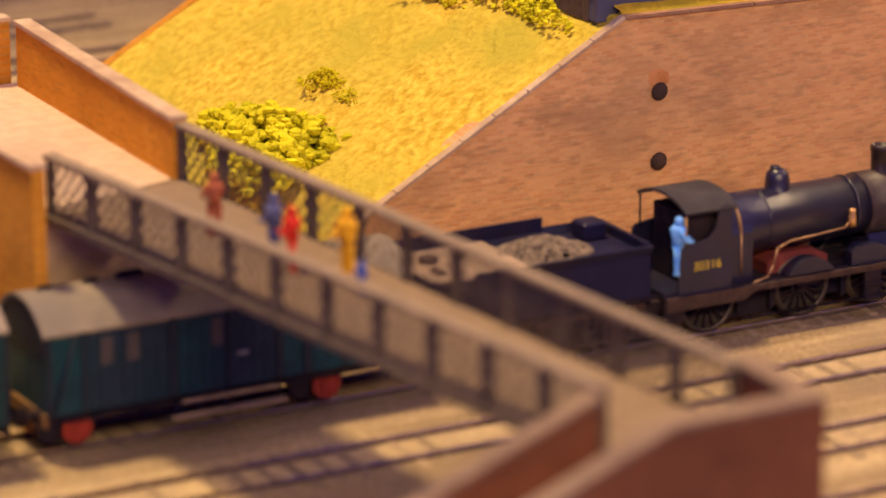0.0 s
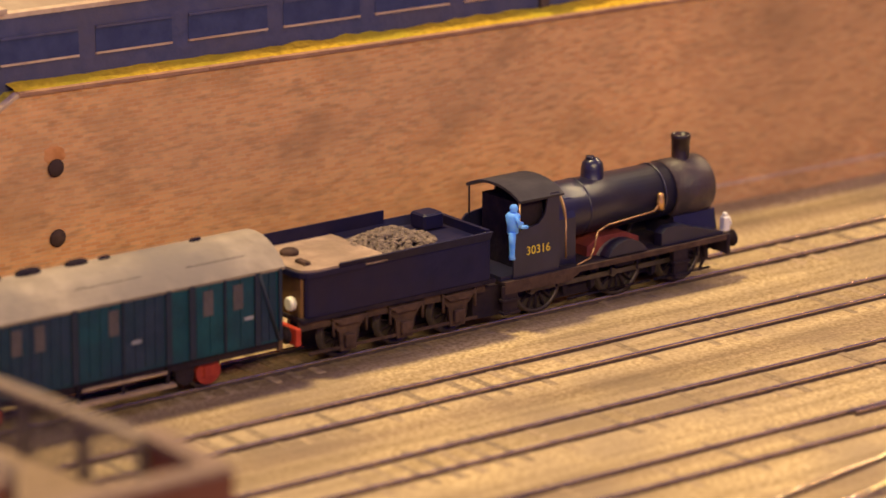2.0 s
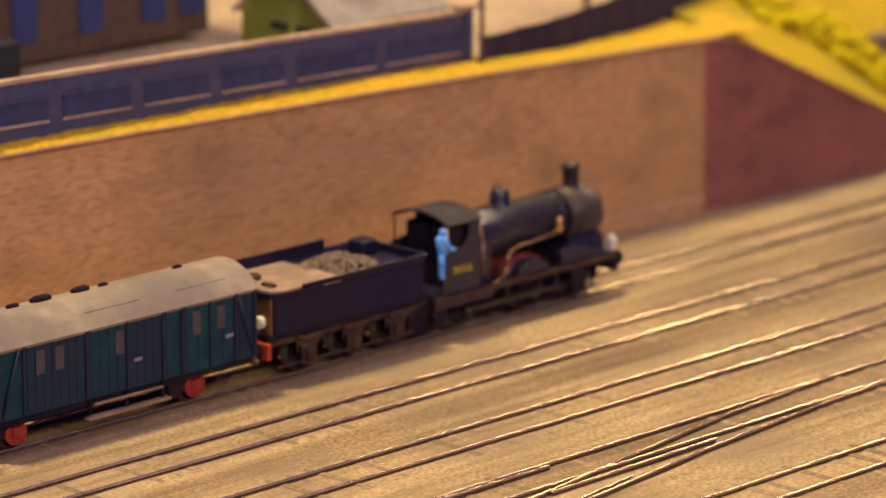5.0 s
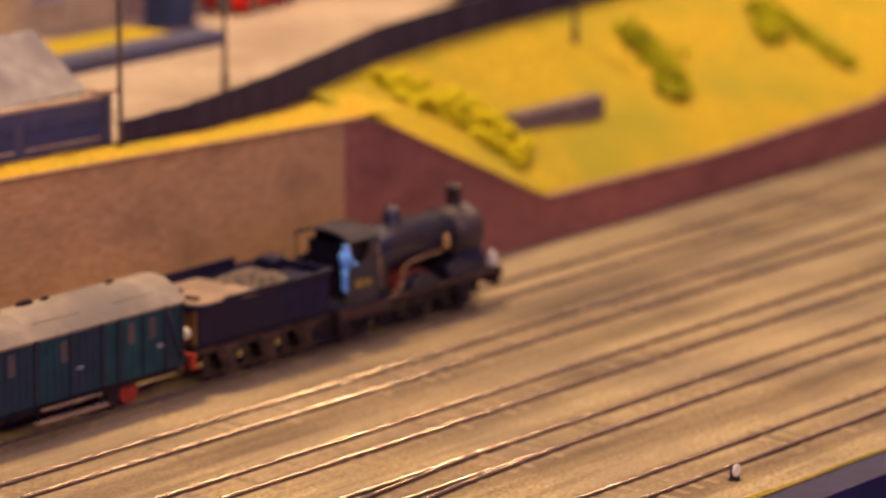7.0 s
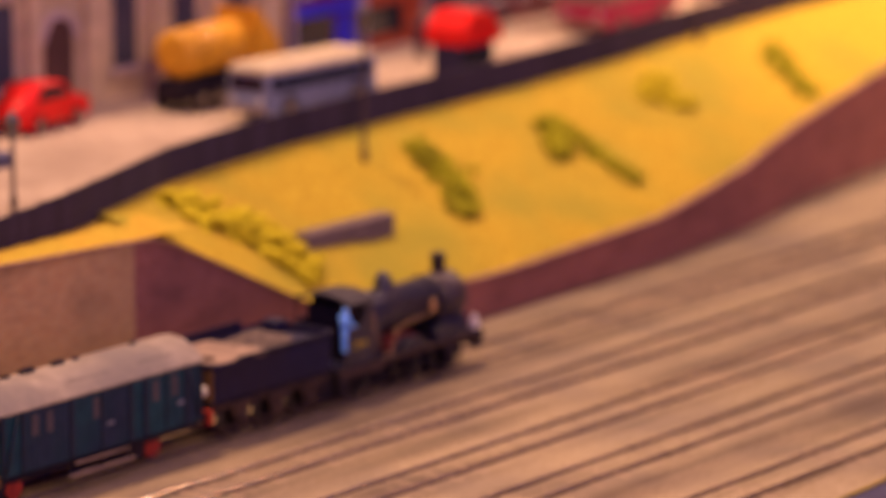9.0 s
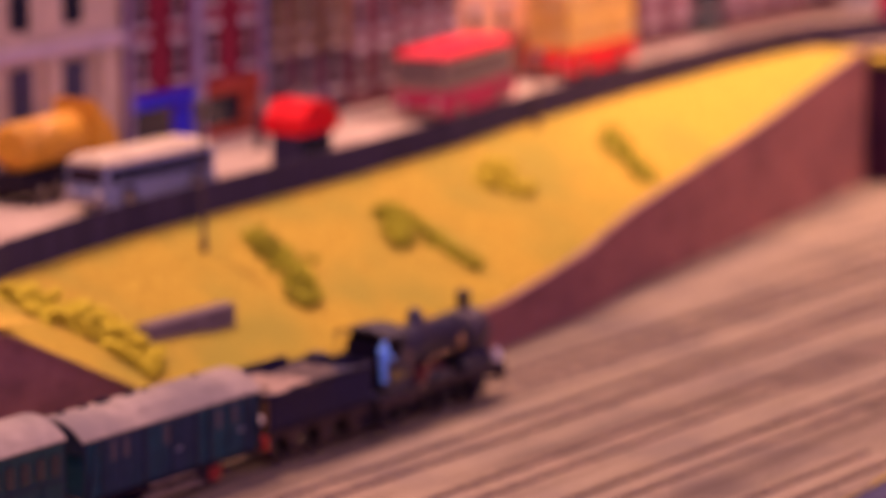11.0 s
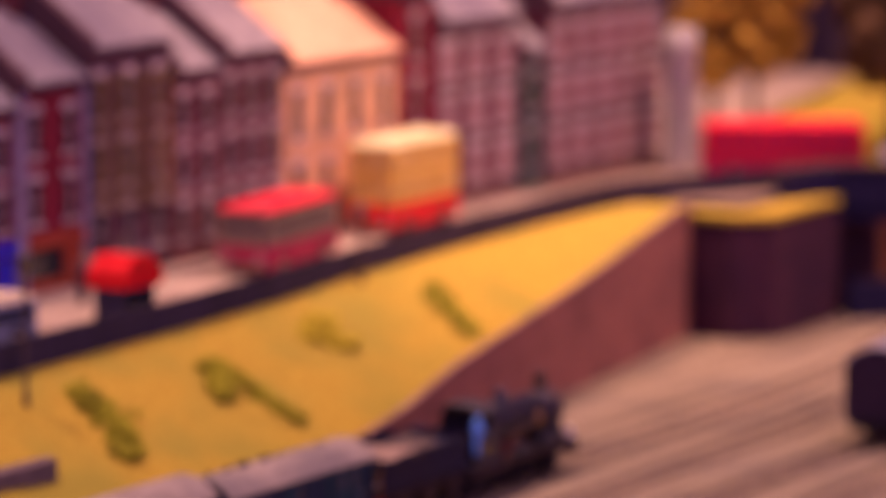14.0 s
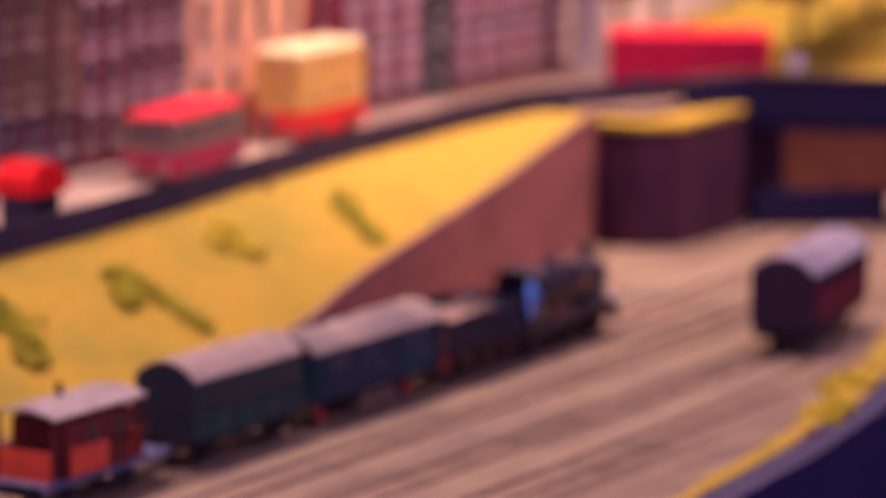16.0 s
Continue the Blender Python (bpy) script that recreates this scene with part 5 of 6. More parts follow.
def building(x0, x1, ze, wall, roof, label, cols, rows, y=270, depth=90, z0=74, rise=34, wframe=None, shop=None, group="", wide=9, pane=None):
    H = thing("town_building", label, "building", group=group)
    boxpart("wall", (x0 + 0.2, x1 - 0.2, y, y + depth, z0, ze), wall, H)
    bm = B()
    prism(bm, [(y - 3, ze - 1.5), (y - 3, ze + 0.5), (y + depth / 2, ze + rise), (y + depth + 3, ze + 0.5), (y + depth + 3, ze - 1.5)], "x", x0 - 0.6, x1 + 0.6)
    part("roof", bm, roof, H)
    boxpart("cornice", (x0 + 0.4, x1 - 0.4, y - 2.2, y - 0.1, ze - 5, ze - 1.6), PURPLE, H)
    boxpart("chimney_stack", (x1 - 9, x1 - 3, y + depth / 2 - 8, y + depth / 2 + 8, ze + 10, ze + rise + 12), BRICK_R, H)
    zs = z0 + (30 if shop else 8)
    fh = (ze - 8 - zs) / rows
    w = (x1 - x0) / cols
    for r in range(rows):
        for c in range(cols):
            window(H, x0 + w * (c + 0.5), zs + fh * r + fh * 0.18, min(w * (0.42 if wide < 10 else 0.62), wide), fh * 0.6, y, wframe or LINTEL, pane=pane)
    bm = B()
    prism(bm, [(y - 4, ze - 4), (y - 4, ze + 5), (y + depth / 2, ze + rise + 6), (y + depth + 4, ze + 5), (y + depth + 4, ze - 4)], "x", x0 - 0.8, x0 + 6)
    part("gable_parapet", bm, PURPLE, H, "dark plum gable parapet")
    if shop:
        m = shop
        boxpart("fascia", (x0 + 1, x1 - 1, y - 3, y - 0.1, z0 + 23, z0 + 29.5), m, H, 0, "coloured shop fascia")
        boxpart("shop_window", (x0 + 5, (x0 + x1) / 2 + 6, y - 1.4, y - 0.1, z0 + 7, z0 + 22), GLASS, H)
        boxpart("stall_riser", (x0 + 4, (x0 + x1) / 2 + 7, y - 2, y - 0.1, z0, z0 + 6.8), m, H)
        boxpart("shop_door", ((x0 + x1) / 2 + 9, x1 - 5, y - 1.4, y - 0.1, z0, z0 + 21), m, H)
        for x in (x0 + 0.4, x1 - 4):
            boxpart("pilaster", (x, x + 3.4, y - 3.2, y - 0.2, z0, ze - 5.2), paint("pilaster_%d" % int(x), (0.34, 0.28, 0.36), 0.8), H)
    return H


def cream_hall():
    H = thing("town_building", "cream rendered building with an arched doorway", "building")
    boxpart("wall", (1250, 1585, 270, 360, 74, 190), STONE, H)
    bm = B()
    prism(bm, [(266, 188), (266, 191), (315, 222), (364, 191), (364, 188)], "x", 1248, 1587)
    part("roof", bm, SLATE, H)
    for x in (1271, 1325, 1378, 1464, 1508, 1548):
        boxpart("window", (x - 8, x + 8, 269.2, 271, 90, 128), paint("blue_glass_%d" % x, (0.06, 0.065, 0.10), 0.3), H, 0, "tall dark blue window")
        boxpart("sill", (x - 10, x + 10, 267, 270, 86.5, 89.8), LINTEL, H)
        boxpart("window", (x - 7, x + 7, 269.2, 271, 146, 176), GLASS, H)
    for x in (1352, 1398, 1438, 1486, 1528, 1568):
        boxpart("pilaster", (x - 3.5, x + 3.5, 266.5, 269.9, 74, 132), STONE, H)
    boxpart("string_course", (1252, 1584, 265.5, 269.9, 132.2, 138), LINTEL, H)
    bm = B()
    pts = [(1417 + 10 * math.cos(a), 108 + 10 * math.sin(a)) for a in [math.pi * i / 12 for i in range(13)]]
    prism(bm, [(1427, 74.2)] + pts + [(1407, 74.2)], "y", 269.0, 270.6)
    part("arched_door", bm, paint("brown_door", (0.10, 0.05, 0.04), 0.6), H, "dark brown arched door")
    bm = B()
    pts = [(1417 + 13.5 * math.cos(a), 108 + 13.5 * math.sin(a)) for a in [math.pi * i / 12 for i in range(13)]]
    inn = [(1417 + 10.4 * math.cos(a), 108 + 10.4 * math.sin(a)) for a in [math.pi * i / 12 for i in range(13)]]
    prism(bm, pts + list(reversed(inn)), "y", 267.8, 270.2)
    part("arch", bm, LINTEL, H, "pale stone arch")


cream_hall()
BLUE = paint("bright_blue_paint", (0.04, 0.04, 0.70), 0.5)
ORANGE = paint("orange_red_paint", (0.42, 0.07, 0.025), 0.5)
PINK = paint("pink_stone", (0.11, 0.045, 0.06), 0.9)
PEACH = paint("peach_render", (0.82, 0.46, 0.22), 0.9)
PEACHR = paint("peach_roof", (0.90, 0.50, 0.25), 0.9)
REDB = paint("crimson_brick", (0.24, 0.018, 0.030), 0.9)
building(1587, 1645, 172, REDB, SLATE, "red brick shop with a bright blue shopfront", 2, 2, shop=BLUE, group="row of shops")
building(1645, 1702, 182, REDB, SLATE, "red brick shop with an orange-red shopfront", 2, 2, shop=ORANGE, group="row of shops")
building(1702, 1778, 196, PINK, SLATE, "tall pink stone building with ochre columns", 3, 3, group="row of shops")
building(1778, 1823, 178, BRICK_R, SLATE, "narrow brick building with pale lintels", 2, 3, group="row of shops")
building(1823, 1884, 184, BRICK_R, SLATE, "brick building with pale window lintels", 3, 3, group="row of shops")
building(1884, 2003, 173, PEACH, PEACHR, "peach rendered building with a peach roof", 4, 2, group="row of shops")
building(2003, 2042, 205, REDB, SLATE, "tall dark red brick end house", 1, 3, group="row of shops")
CURTAIN = paint("pale_pink_curtain", (0.40, 0.21, 0.21), 0.7)
building(2042, 2138, 184, BRICK_R, SLATE, "brick house with wide pale windows", 3, 3, group="row of shops", wide=20, pane=CURTAIN)
building(2138, 2172, 160, paint("dark_green_front", (0.025, 0.055, 0.055), 0.7), SLATE, "narrow dark green fronted house", 1, 2, group="row of shops")
building(2172, 2318, 186, BRICK_R, SLATE, "long red terrace with wide pale windows", 5, 3, group="row of shops", wide=18, pane=CURTAIN)
for i, x in enumerate((1712, 1727, 1742, 1757, 1770)):
    bm = B()
    lathe(bm, (x, 266, 110), "z", [(0, 2.2), (2, 1.6), (66, 1.4), (68, 2.4), (70, 2.4)], 10)
    tagged(part("column", bm, paint("ochre_stone_%d" % i, (0.45, 0.30, 0.10), 0.8)), "ochre stone column on the building front", "column", "columns on the pink front")
bm = B()
lathe(bm, (2290, 240, 74), "z", [(0, 12), (4, 11), (70, 10), (74, 11), (90, 10)], 18)
tagged(part("stone_tower", bm, paint("pale_grey_stone", (0.42, 0.38, 0.33), 0.9)), "pale grey round stone tower in the town", "tower")


# ---------- yard behind the panel fence ----------
def yard():
    H = thing("orange_shop", "orange painted shop with bright blue doors", "building")
    boxpart("wall", (850, 905, 176, 230, 76, 150), paint("orange_paint", (0.62, 0.25, 0.035), 0.7), H)
    for x in (856, 884):
        boxpart("door", (x, x + 13, 175, 176, 77, 112), paint("door_blue_%d" % x, (0.03, 0.06, 0.32), 0.5), H, 0, "bright blue door")
    boxpart("roof", (846, 909, 172, 234, 150, 154), SLATE, H)
    H = thing("brown_shed", "dark brown boarded shed with blue windows", "building")
    boxpart("wall", (910, 1075, 188, 250, 76, 150), PLANK, H)
    for x in (975, 1008, 1040, 1060):
        boxpart("window", (x, x + 12, 187, 188, 84, 112), paint("window_blue_%d" % x, (0.04, 0.06, 0.20), 0.4), H, 0, "blue window")
    boxpart("roof", (906, 1079, 184, 254, 150, 154), SLATE, H)
    G = thing("market_stall", "green market stall with red sides", "market stall")
    boxpart("counter", (905, 930, 160, 172, 76, 86), paint("stall_green", (0.04, 0.22, 0.035), 0.6), G)
    boxpart("back", (908, 934, 176, 180, 76, 104), paint("stall_green_back", (0.03, 0.16, 0.03), 0.6), G)
    boxpart("side", (936, 941, 160, 178, 76, 100), REDP, G, 0, "red side panel")
    boxpart("crate", (942, 956, 160, 172, 76, 92), GREEN_D, G)
    bm = B()
    figure_mesh(bm, 17)
    f = tagged(part("white_figure", bm, WHITE), "small white standing figure in the yard", "figurine")
    f.location = (0.893, 0.160, 0.0755)
    # green hut
    T = thing("green_hut", "small green gabled hut with a grey roof", "hut")
    y0, y1 = 101, 152
    g = paint("hut_green", (0.24, 0.30, 0.05), 0.8)
    bm = B()
    prism(bm, [(y0, 66), (y1, 66), (y1, 92), ((y0 + y1) / 2, 110), (y0, 92)], "x", 1060, 1116)
    part("wall", bm, g, T)
    bm = B()
    m = (y0 + y1) / 2
    prism(bm, [(y0 - 3, 90), (m, 110.6), (y1 + 3, 90), (y1 + 3, 91.6), (m, 112.4), (y0 - 3, 91.6)], "x", 1057, 1119)
    part("roof", bm, GREYRF, T, "pitched grey roof")
    for y in (112, 126):
        boxpart("vent", (1059.3, 1060.2, y, y + 9, 86, 89), GREEN_D, T)
    bm = B()
    box(bm, 1180, 1300, 190, 206, 72, 80, 1.0)
    tagged(part("kerb_island", bm, FENCE), "slate blue kerb island in the street", "kerb")
    bm = B()
    box(bm, 1170, 1290, 206.5, 240, 72, 78, 1.0)
    tagged(part("lawn", bm, GRASS), "patch of yellow lawn behind the kerb", "lawn")


yard()


# ---------- road vehicles ----------
def wheels4(parent, xs, half, r, w=3.0):
    for x in xs:
        for s in (-1, 1):
            bm = B()
            lathe(bm, (x, s * (half - w / 2) - w / 2, r), "y", [(0, r * 0.7), (0, r), (w, r), (w, r * 0.7)], 16)
            t = part("wheel", bm, BLACKD, parent)
            bm = B()
            lathe(bm, (x, s * half - 0.3, r), "y", [(0, r * 0.5), (0.6, r * 0.4)], 12)
            part("hub", bm, STEEL, t)


def coach_body(name, label, at, rz, ln, wd, ht, low, band, roof, category="bus", decks=1, group="", glass=None):
    T = thing(name, label, category, at, rz, group)
    h = ln / 2
    z0 = 4
    zr = ht - 3.5
    mid = z0 + (zr - z0) * (0.42 if decks == 1 else 0.3)
    bm = B()
    box(bm, -h, h, -wd / 2, wd / 2, z0, mid, 1.4)
    part("lower_body", bm, low, T)
    bm = B()
    box(bm, -h + 0.8, h - 0.8, -wd / 2 + 0.3, wd / 2 - 0.3, mid + 0.02, zr, 1.2)
    part("upper_body", bm, band, T)
    bm = B()
    box(bm, -h + 0.4, h - 0.4, -wd / 2, wd / 2, zr + 0.03, ht, 2.6)
    part("roof", bm, roof, T)
    n = int(ln / 11)
    for d in range(decks):
        dz = (zr - mid) / decks
        for i in range(n):
            x = -h + 4 + i * (ln - 8) / n
            for s in (-1, 1):
                bm = B()
                a, b = sorted((s * (wd / 2 - 0.5), s * (wd / 2 + 0.05)))
                box(bm, x, x + (ln - 8) / n - 1.6, a, b, mid + dz * d + dz * 0.2, mid + dz * d + dz * 0.82)
                part("window", bm, glass or GLASS, T)
        for s in (-1, 1):
            boxpart("windscreen", (min(s * (h - 1.0), s * (h - 0.5)), max(s * (h - 1.0), s * (h - 0.5)), -wd / 2 + 3, wd / 2 - 3, mid + dz * d + dz * 0.2, mid + dz * d + dz * 0.85), glass or GLASS, T)
    for s in (-1, 1):
        boxpart("bumper", (min(s * h, s * (h + 0.8)), max(s * h, s * (h + 0.8)), -wd / 2 + 1, wd / 2 - 1, 5, 7), STEEL, T)
        for y in (-wd / 3, wd / 3):
            bm = B()
            lathe(bm, (s * (h + 0.1), y, 10), "x", [(0, 1.5), (0.6 * s, 1.2)], 10)
            part("headlight", bm, WHITE, T)
    wheels4(T, (-h * 0.6, h * 0.6), wd / 2, 6)
    return T


RED = paint("bus_red", (0.95, 0.025, 0.008), 0.3)
CRIMSON = paint("bus_crimson", (0.50, 0.02, 0.07), 0.35)
CREAM = paint("bus_cream", (0.95, 0.56, 0.07), 0.4)
CREAMR = paint("cream_roof", (0.97, 0.87, 0.38), 0.4)
coach_body("bus", "crimson single-deck bus with red roof and beige window band", (1800, 216, 75), 8, 86, 31, 37, CRIMSON, paint("bus_beige", (0.34, 0.24, 0.14), 0.4), paint("bus_roof_red", (0.95, 0.04, 0.04), 0.35), group="vehicles on the street", glass=mat("dusty_glass", (0.15, 0.11, 0.085), (0.22, 0.16, 0.11), 60, 0.25))
coach_body("tram", "cream and red double-deck tram on the street", (1963, 240, 75), 3, 78, 29, 53, RED, CREAM, CREAMR, "tram", 2, group="vehicles on the street", glass=mat("amber_glass", (0.72, 0.40, 0.06), (0.88, 0.58, 0.16), 60, 0.2))
coach_body("bus", "bright red single-deck bus crossing the road bridge", (2266, 155, 76), -58, 101, 31, 37, CRIMSON, RED, paint("bright_red_roof", (0.95, 0.02, 0.03), 0.3), group="vehicles on the street", glass=CRIMSON)
coach_body("lorry_bus", "pale blue-grey van with a cream roof by the fence", (1484, 178, 75), -2, 80, 26, 26, paint("blue_grey", (0.19, 0.22, 0.32), 0.5), paint("blue_grey_light", (0.25, 0.28, 0.38), 0.5), paint("cream_top", (0.62, 0.50, 0.30), 0.6), "van", group="vehicles on the street")


def red_car():
    T = thing("car", "bright red rounded saloon car", "car", (1376, 245, 74.6), 8, "vehicles on the street")
    rc = paint("car_red", (0.95, 0.022, 0.006), 0.35)
    bm = B()
    prism(bm, [(-26, 4), (26, 4), (27, 10), (24, 13), (13, 14.5), (6, 21.5), (-12, 21.5), (-19, 14.5), (-26, 12)], "y", -9.5, 9.5, True)
    part("body", bm, rc, T)
    for s in (-1, 1):
        bm = B()
        prism(bm, [(10, 14.6), (5, 20.3), (-11, 20.3), (-15.5, 14.6)], "y", s * 9.3, s * 9.75)
        part("side_window", bm, GLASS, T)
        for x in (-15, 15):
            bm = B()
            lathe(bm, (x, s * 9.4 - 1.2, 6), "y", [(0, 6), (2.4, 6)], 14)
            part("mudguard", bm, rc, T)
    wheels4(T, (-15, 15), 10.8, 4.4, 2.4)


def tanker():
    T = thing("tanker_lorry", "orange-yellow tank lorry with a dark chassis", "lorry", (1478, 226, 74.6), 4, "vehicles on the street")
    yl = paint("tank_orange", (0.80, 0.38, 0.015), 0.4)
    bm = B()
    lathe(bm, (-34, 0, 27), "x", [(0, 7), (2, 11.5), (48, 11.5), (50, 7)], 20)
    part("tank", bm, yl, T)
    bm = B()
    prism(bm, [(18, 6), (38, 6), (38, 20), (33, 30), (18, 44)], "y", -12, 12)
    part("cab", bm, yl, T)
    boxpart("chassis", (-36, 36, -8, 8, 6, 15), BLACKD, T)
    boxpart("windscreen", (34.5, 36.0, -9, 9, 21, 27), GLASS, T)
    wheels4(T, (-26, -14, 27), 12, 6)


red_car()
tanker()


def stall(at, canopy, body, label):
    T = thing("kiosk", label, "kiosk", at)
    boxpart("body", (-13, 13, -9, 9, 0, 16), body, T, 0.6)
    bm = B()
    prism(bm, [(-15, 16), (15, 16), (17, 21), (8, 31), (-5, 32), (-15, 24)], "y", -12, 12)
    part("canopy", bm, canopy, T, "bright red sloping canopy")
    boxpart("hatch", (-12, 12, -9.5, -9, 6, 13), GLASS, T)


stall((1618, 184, 74.6), RED, paint("kiosk_navy", (0.035, 0.03, 0.07), 0.6), "dark kiosk under a bright red canopy")
T = thing("post_kiosk", "dark blue painted box on the pavement", "kiosk", (1312, 236, 74.6))
boxpart("body", (-9, 9, -8, 8, 0, 24), paint("kiosk_blue", (0.035, 0.055, 0.13), 0.6), T, 1.5)
boxpart("base", (-10, 10, -9, 9, 0, 2), FENCE, T)
bm = B()
rod(bm, (3, 2, 24), (3, 2, 31), 2.2, 10)
part("finial", bm, REDP, T, "red top")


# Disc and post added in place of an unidentified white patch by the bus.
def white_disc():
    T = thing("white_disc", "small white disc on a thin post, for an unidentified white patch", "road sign", (2300, 98, 75))
    bm = B()
    rod(bm, (0, 0, -1), (0, 0, 14), 0.8, 8)
    part("post", bm, BLACKD, T)
    bm = B()
    lathe(bm, (0, 0, 17), (-0.85, -0.5, 0), [(-0.4, 5.6), (0.4, 5.6), (0.6, 5.0)], 20)
    part("disc", bm, WHITE, T, "round white disc")


white_disc()


# ---------- figures ----------
def figure(at, h, material, label, rz=0):
    bm = B()
    figure_mesh(bm, h)
    f = tagged(part("figure", bm, material), label, "figurine", "figures")
    f.matrix_world = pose(at[0] * 0.001, at[1] * 0.001, at[2] * 0.001, 0, 0, rz)


for i, (x, y, c, h) in enumerate(((467, -15, (0.42, 0.11, 0.05), 18), (472, -42, (0.10, 0.11, 0.25), 18), (471, -55, (0.70, 0.03, 0.015), 18), (482, -66, (0.85, 0.44, 0.015), 19))):
    figure((x, y, 60), h, paint("figure_paint_%d" % i, c, 0.6), ("small rust-red figure on the footbridge", "small blue-grey figure on the footbridge", "small bright red figure on the footbridge", "small yellow figure on the footbridge")[i], 90 + 40 * i)
figure((477, -84, 60), 10, paint("figure_blue", (0.05, 0.10, 0.45), 0.6), "small blue child figure on the footbridge", 200)
for i, (x, y) in enumerate(((1642, 228), (1662, 240), (1676, 215), (1688, 232), (1700, 246), (1715, 240), (1862, 236), (1874, 250))):
    figure((x, y, 75), 23, paint("crowd_%d" % i, ((0.10, 0.06, 0.07), (0.36, 0.24, 0.18), (0.42, 0.08, 0.04), (0.08, 0.09, 0.07), (0.30, 0.22, 0.18), (0.12, 0.07, 0.10), (0.50, 0.36, 0.24), (0.40, 0.10, 0.06))[i], 0.7), "small painted figure standing on the pavement", 37 * i)


# ---------- goods wagon and road bridge at the far end ----------
WAGON_ROOF = mat("pale_wagon_roof", (0.26, 0.25, 0.28), (0.36, 0.34, 0.36), 120, 0.45, 0, 0.2, (0.18, 0.16, 0.19), 30)


def far_wagon():
    V = thing("goods_wagon", "dark plum covered wagon with pale roof", "railway wagon", (1912, -99, 0), 9.5)
    plum = paint("plum_paint", (0.035, 0.016, 0.035), 0.7)
    boxpart("underframe", (-52, 52, -12, 12, 8, 12), BLACKD, V)
    boxpart("body", (-51, 51, -17, 17, 13, 42), plum, V, 0.5)
    bm = B()
    roof_arc(bm, -52, 52, 17.8, 41.6, 50.5)
    part("roof", bm, WAGON_ROOF, V, "pale weathered roof")
    for x in (-51.2, 51.2):
        bm = B()
        pts = [(-16.9 + 33.8 * i / 16, 41 + 8.5 * (1 - abs(-1 + 2 * i / 16) ** 2.2)) for i in range(17)]
        prism(bm, [(-16.9, 13)] + pts + [(16.9, 13)], "x", x - 0.5, x + 0.5)
        part("end", bm, plum, V)
    for s in (-1, 1):
        boxpart("side_panel", (-49, 49, min(s * 17, s * 17.4), max(s * 17, s * 17.4), 17, 33), paint("wagon_red", (0.20, 0.02, 0.03), 0.7), V, 0, "dull red side panel")
        for x in (-45, -20, 0, 20, 45):
            boxpart("rib", (x - 0.6, x + 0.6, min(s * 17, s * 17.8), max(s * 17, s * 17.8), 13.5, 40), plum, V)
    buffers(V, -52, -1)
    buffers(V, 52, 1)
    for x in (-36, 36):
        wheelset(V, x, 6.4, "wheels", BLACKD, 8)


far_wagon()


BRICK_F = brick_mat("far_brickwork", (0.28, 0.09, 0.045), (0.36, 0.14, 0.065), (0.32, 0.17, 0.09), (0.22, 0.075, 0.04), swap=True)


def road_bridge():
    A = thing("bridge_abutment", "dark brick bridge abutment with yellow grass on top", "bridge", kind="structure")
    plum = brick_mat("plum_brickwork", (0.075, 0.022, 0.04), (0.11, 0.032, 0.05), (0.09, 0.04, 0.055), (0.05, 0.018, 0.04))
    bm = B()
    prism(bm, [(2128, 152), (2126, 116), (2143, 97), (2235, 101), (2245, 300), (2128, 300)], "z", -5, 68)
    part("abutment", bm, plum, A)
    bm = B()
    prism(bm, [(2126, 150), (2124.5, 115), (2142, 95.5), (2236, 99.5), (2238, 120), (2150, 122), (2146, 150)], "z", 68.05, 72)
    part("grass_top", bm, GRASS, A, "yellow grass ledge")
    bm = B()
    prism(bm, [(2246, 112), (2318, 112), (2322, 290), (2246, 290)], "z", -5, 65.5)
    part("inner_wall", bm, plum, A)
    D = thing("road_bridge", "dark navy plate girder road bridge over the tracks", "bridge", kind="structure")
    navy = paint("girder_navy", (0.016, 0.011, 0.05), 0.6)
    bm = B()
    prism(bm, [(2150, 122.5), (2235, 122.5), (2420, -420), (2470, -420), (2300, 122.5), (2330, 300), (2246, 300), (2150, 300)], "z", 66, 74.5)
    part("deck", bm, navy, D)
    bm = B()
    prism(bm, [(2132, 197), (2154, 128), (2236, 126), (2256, 118), (2292, 118), (2326, 298), (2132, 298)], "z", 74.7, 75.4)
    part("road_surface", bm, DECK, D, "worn beige road surface")
    # Added navy slab that stands for the shade on the ground here.
    bm = B()
    slab(bm, (2289, 30), (2238, 96), 8, 21, 21, -5)
    part("shade_slab", bm, navy, D, "dark slab standing in for shade beneath the bridge")
    for p0, p1 in (((2200, 122), (2246, 104)), ((2246, 104), (2416, -420))):
        bm = B()
        slab(bm, p0, p1, 4, 89, 89, 56)
        g = part("girder", bm, navy, D)
        bm = B()
        slab(bm, (p0[0] - 1, p0[1]), (p1[0] - 1, p1[1]), 7, 91, 91, 89.05)
        part("top_flange", bm, PLANK, g)
    W2 = B()
    slab(W2, (2530, -420), (2392, 150), -12, 66, 66, -5)
    tagged(part("wall_far", W2, BRICK_F), "orange-brown brick wall beyond the bridge", kind="structure")
    bm = B()
    prism(bm, [(2318, 300), (2420, 290), (2440, 300), (2900, 420), (2900, 760), (2318, 760)], "z", -4, 75)
    struct("far_ground", bm, CONCRETE, "pale street beyond the bridge")


road_bridge()


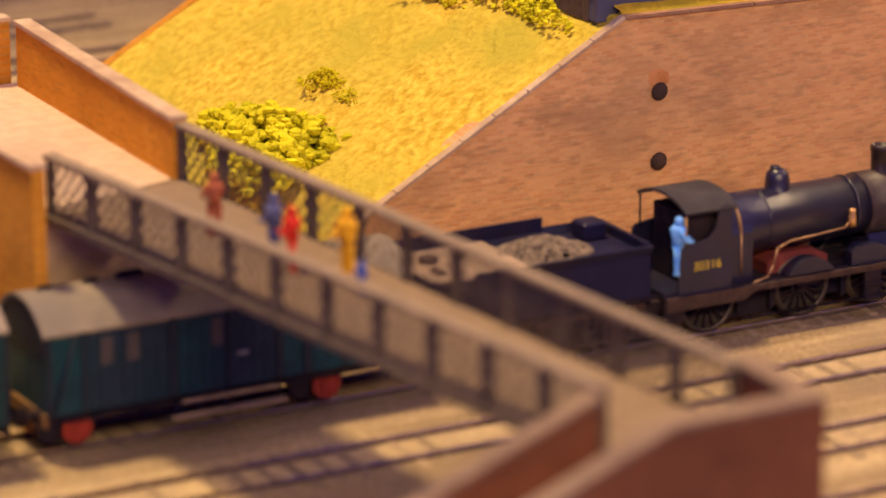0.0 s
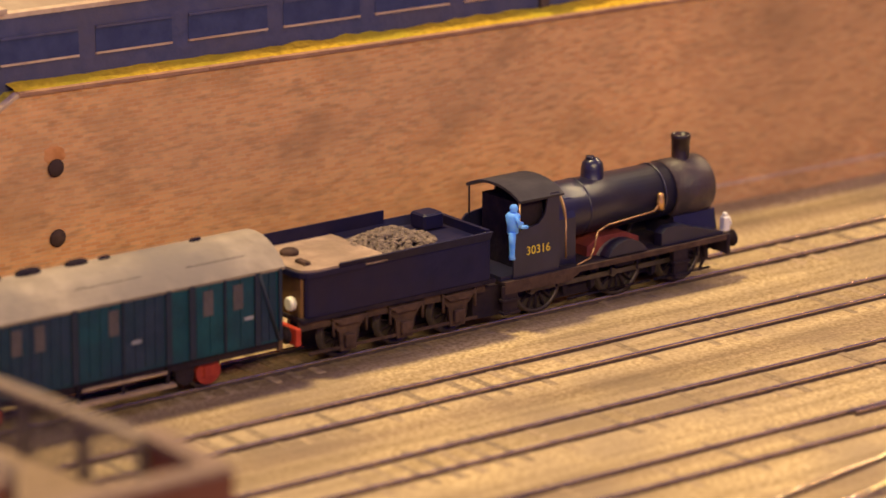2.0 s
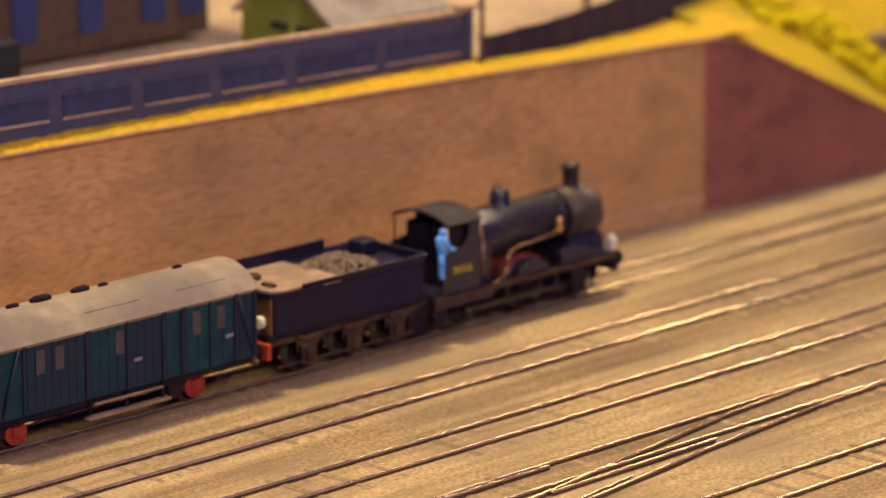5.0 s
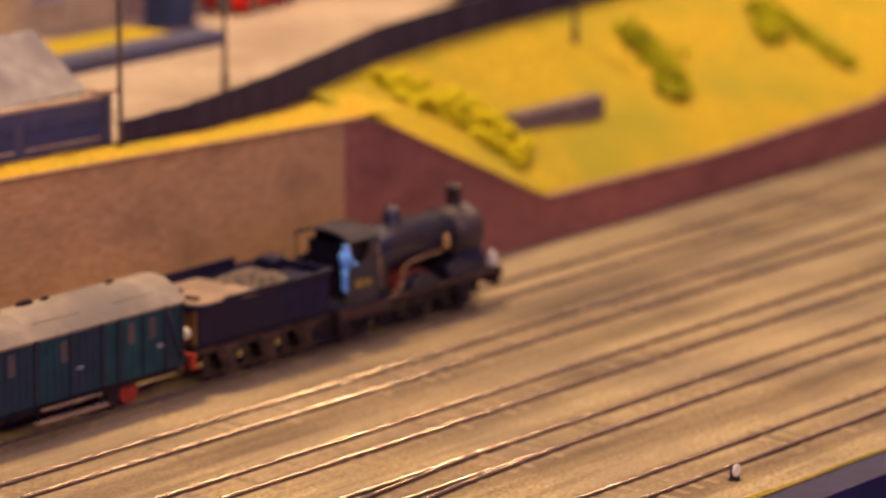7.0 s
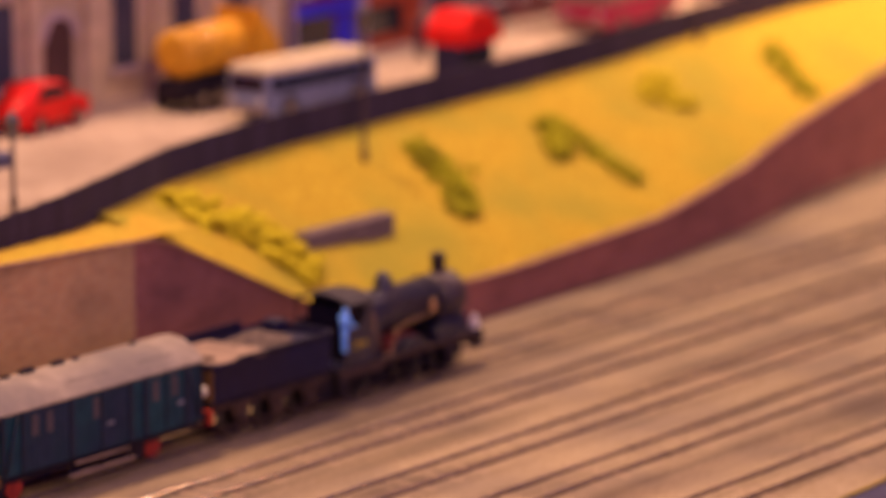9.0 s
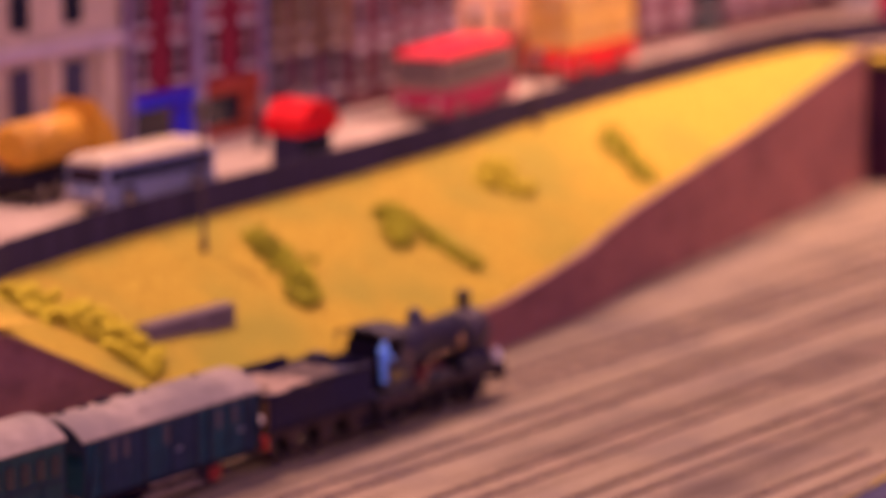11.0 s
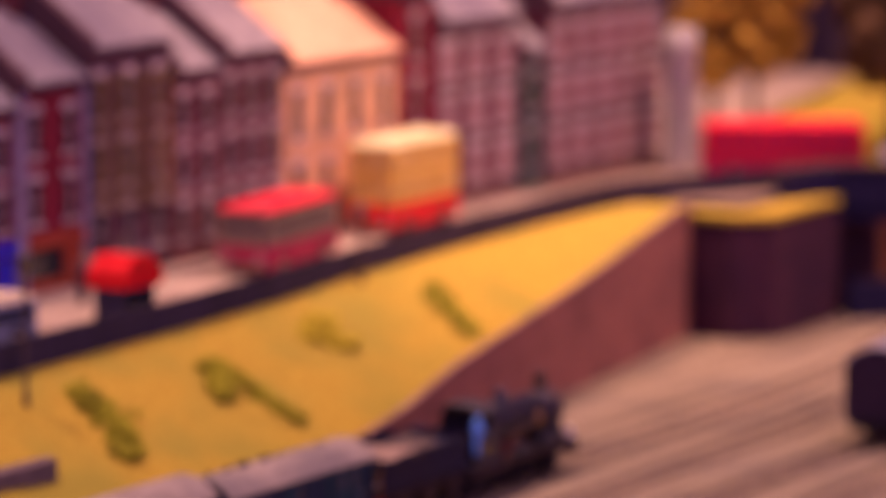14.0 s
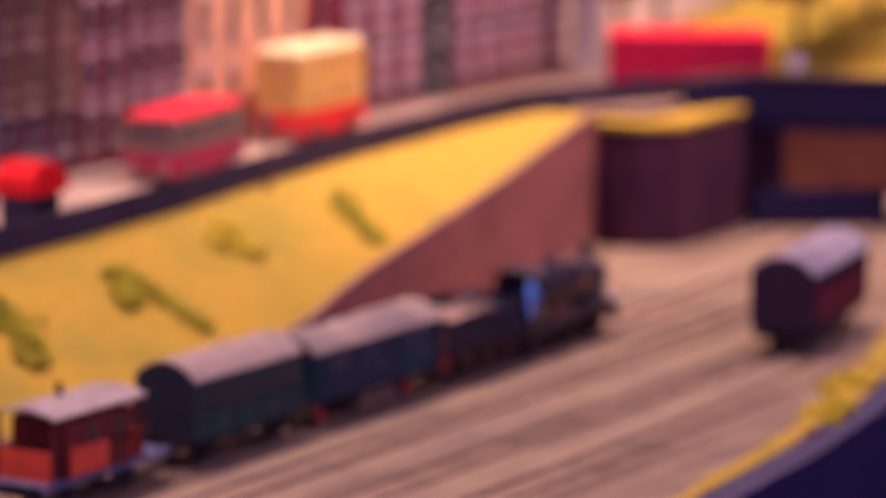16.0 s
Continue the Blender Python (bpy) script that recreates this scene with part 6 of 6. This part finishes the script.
def tree(at, h, r, material, label, seed):
    rnd = random.Random(seed)
    T = thing("tree", label, "tree", at)
    bm = B()
    lathe(bm, (0, 0, 0), "z", [(0, 4), (8, 2.8), (h * 0.45, 2.0), (h * 0.8, 0.7)], 10)
    for i in range(9):
        a, z = rnd.uniform(0, 6.28), h * rnd.uniform(0.3, 0.7)
        rod(bm, (0, 0, z), (r * 0.7 * math.cos(a), r * 0.7 * math.sin(a), z + h * 0.2), 0.7, 6)
    part("trunk", bm, PLANK, T)
    bm = B()
    for i in range(90):
        a, q = rnd.uniform(0, 6.28), rnd.random() ** 0.5
        z = h * rnd.uniform(0.28, 1.0)
        k = math.sin(math.pi * min(1, max(0.08, (z / h - 0.2) / 0.85))) ** 0.6
        s = r * rnd.uniform(0.13, 0.26)
        blob(bm, (r * q * k * math.cos(a), r * q * k * math.sin(a), z), (s, s, s * 0.8), seed * 13 + i, 2, 0.9, 0.35)
    part("crown", bm, material, T)


OCHREF = mat("ochre_foliage", (0.42, 0.22, 0.008), (0.72, 0.42, 0.015), 400, 0.95, 0, 1.0)
BROWNF = mat("brown_foliage", (0.10, 0.05, 0.015), (0.22, 0.11, 0.03), 400, 0.95, 0, 1.0)
tree((2450, 302, 74), 130, 36, OCHREF, "tall ochre-leaved tree behind the street", 1)
tree((2520, 308, 74), 150, 42, OCHREF, "ochre-leaved tree behind the street", 2)
tree((2600, 240, 66), 140, 46, BROWNF, "brown-leaved tree behind the street", 3)
tree((2690, 225, 70), 150, 50, BROWNF, "brown-leaved tree behind the bridge", 4)


def hill():
    bm = B()
    g = []
    for i in range(41):
        row = []
        for j in range(31):
            x, y = 2500 + 30 * i, -300 + 24 * j
            z = lerp([2500, 2660], [20, 70], x) + 100 * math.exp(-(((x - 3050) / 380) ** 2 + ((y + 60) / 230) ** 2)) + 5 * noise.noise((x / 90, y / 90, 6))
            row.append(bm.verts.new((x, y, z)))
        g.append(row)
    for a, b in zip(g, g[1:]):
        for j in range(30):
            bm.faces.new((a[j], b[j], b[j + 1], a[j + 1])).smooth = True
    struct("hill", bm, GRASS, "rounded yellow grass hill at the layout end")


hill()
bm = B()
box(bm, -1500, 4400, 780, 800, -880, 1600)
struct("wall_back", bm, mat("backscene", (0.13, 0.075, 0.075), (0.20, 0.12, 0.11), 5, 0.9, 0, 0.1), "plain brown-plum backscene behind the layout")
bm = B()
box(bm, 3600, 3620, -3000, 780, -880, 1600)
struct("wall_end", bm, mat("backscene_end", (0.13, 0.075, 0.075), (0.20, 0.12, 0.11), 5, 0.9, 0, 0.1), "plain brown-plum backscene at the layout end")
for y in (400, 452):
    track(y, -300, 640, "dark sidings behind the grass slope", -250)
bm = B()
slab(bm, (512, 276), (655, 276), 4, 1, 81, -4)
struct("wall_rear", bm, BRICK_O, "orange brick coping wall behind the grass slope")

# ---------- what moves ----------
TRAVEL = [(0, 0.7058), (1.5, 0.8303), (2.6, 0.9150), (3.6, 0.9890), (5.9, 1.1575), (7, 1.2334), (8, 1.2980), (9.2, 1.3745), (11.5, 1.5358), (12.5, 1.6105), (13.5, 1.6846), (14.5, 1.7575), (16, 1.8640)]


def travel(t):
    return float(np.interp(t, [a for a, b in TRAVEL], [b for a, b in TRAVEL]))


def motions():
    for v in (loco, tend, van, coa, brake):
        walk(v, [(t, pose(x, 0.0082, 0)) for t, x in TRAVEL])
    walk(driver, [(t, pose(x - 0.0825, 0.0082 - 0.0142, 0.0220, 0, 0, -20)) for t, x in TRAVEL])
    times = [i * 0.15 for i in range(107)]
    for w, r, x, z in WHEELS:
        walk(w, [(t, pose(x * 0.001, 0, z * 0.001, 0, math.degrees((travel(t) - 0.7058) / r), 0)) for t in times])
    for ob, s in RODS:
        rows = []
        for t in times:
            a = (travel(t) - 0.7058) / 0.0096 + (math.pi / 2 if s > 0 else 0)
            rows.append((t, pose(0.0042 * math.sin(a), 0, 0.0042 * math.cos(a))))
        walk(ob, rows)


motions()
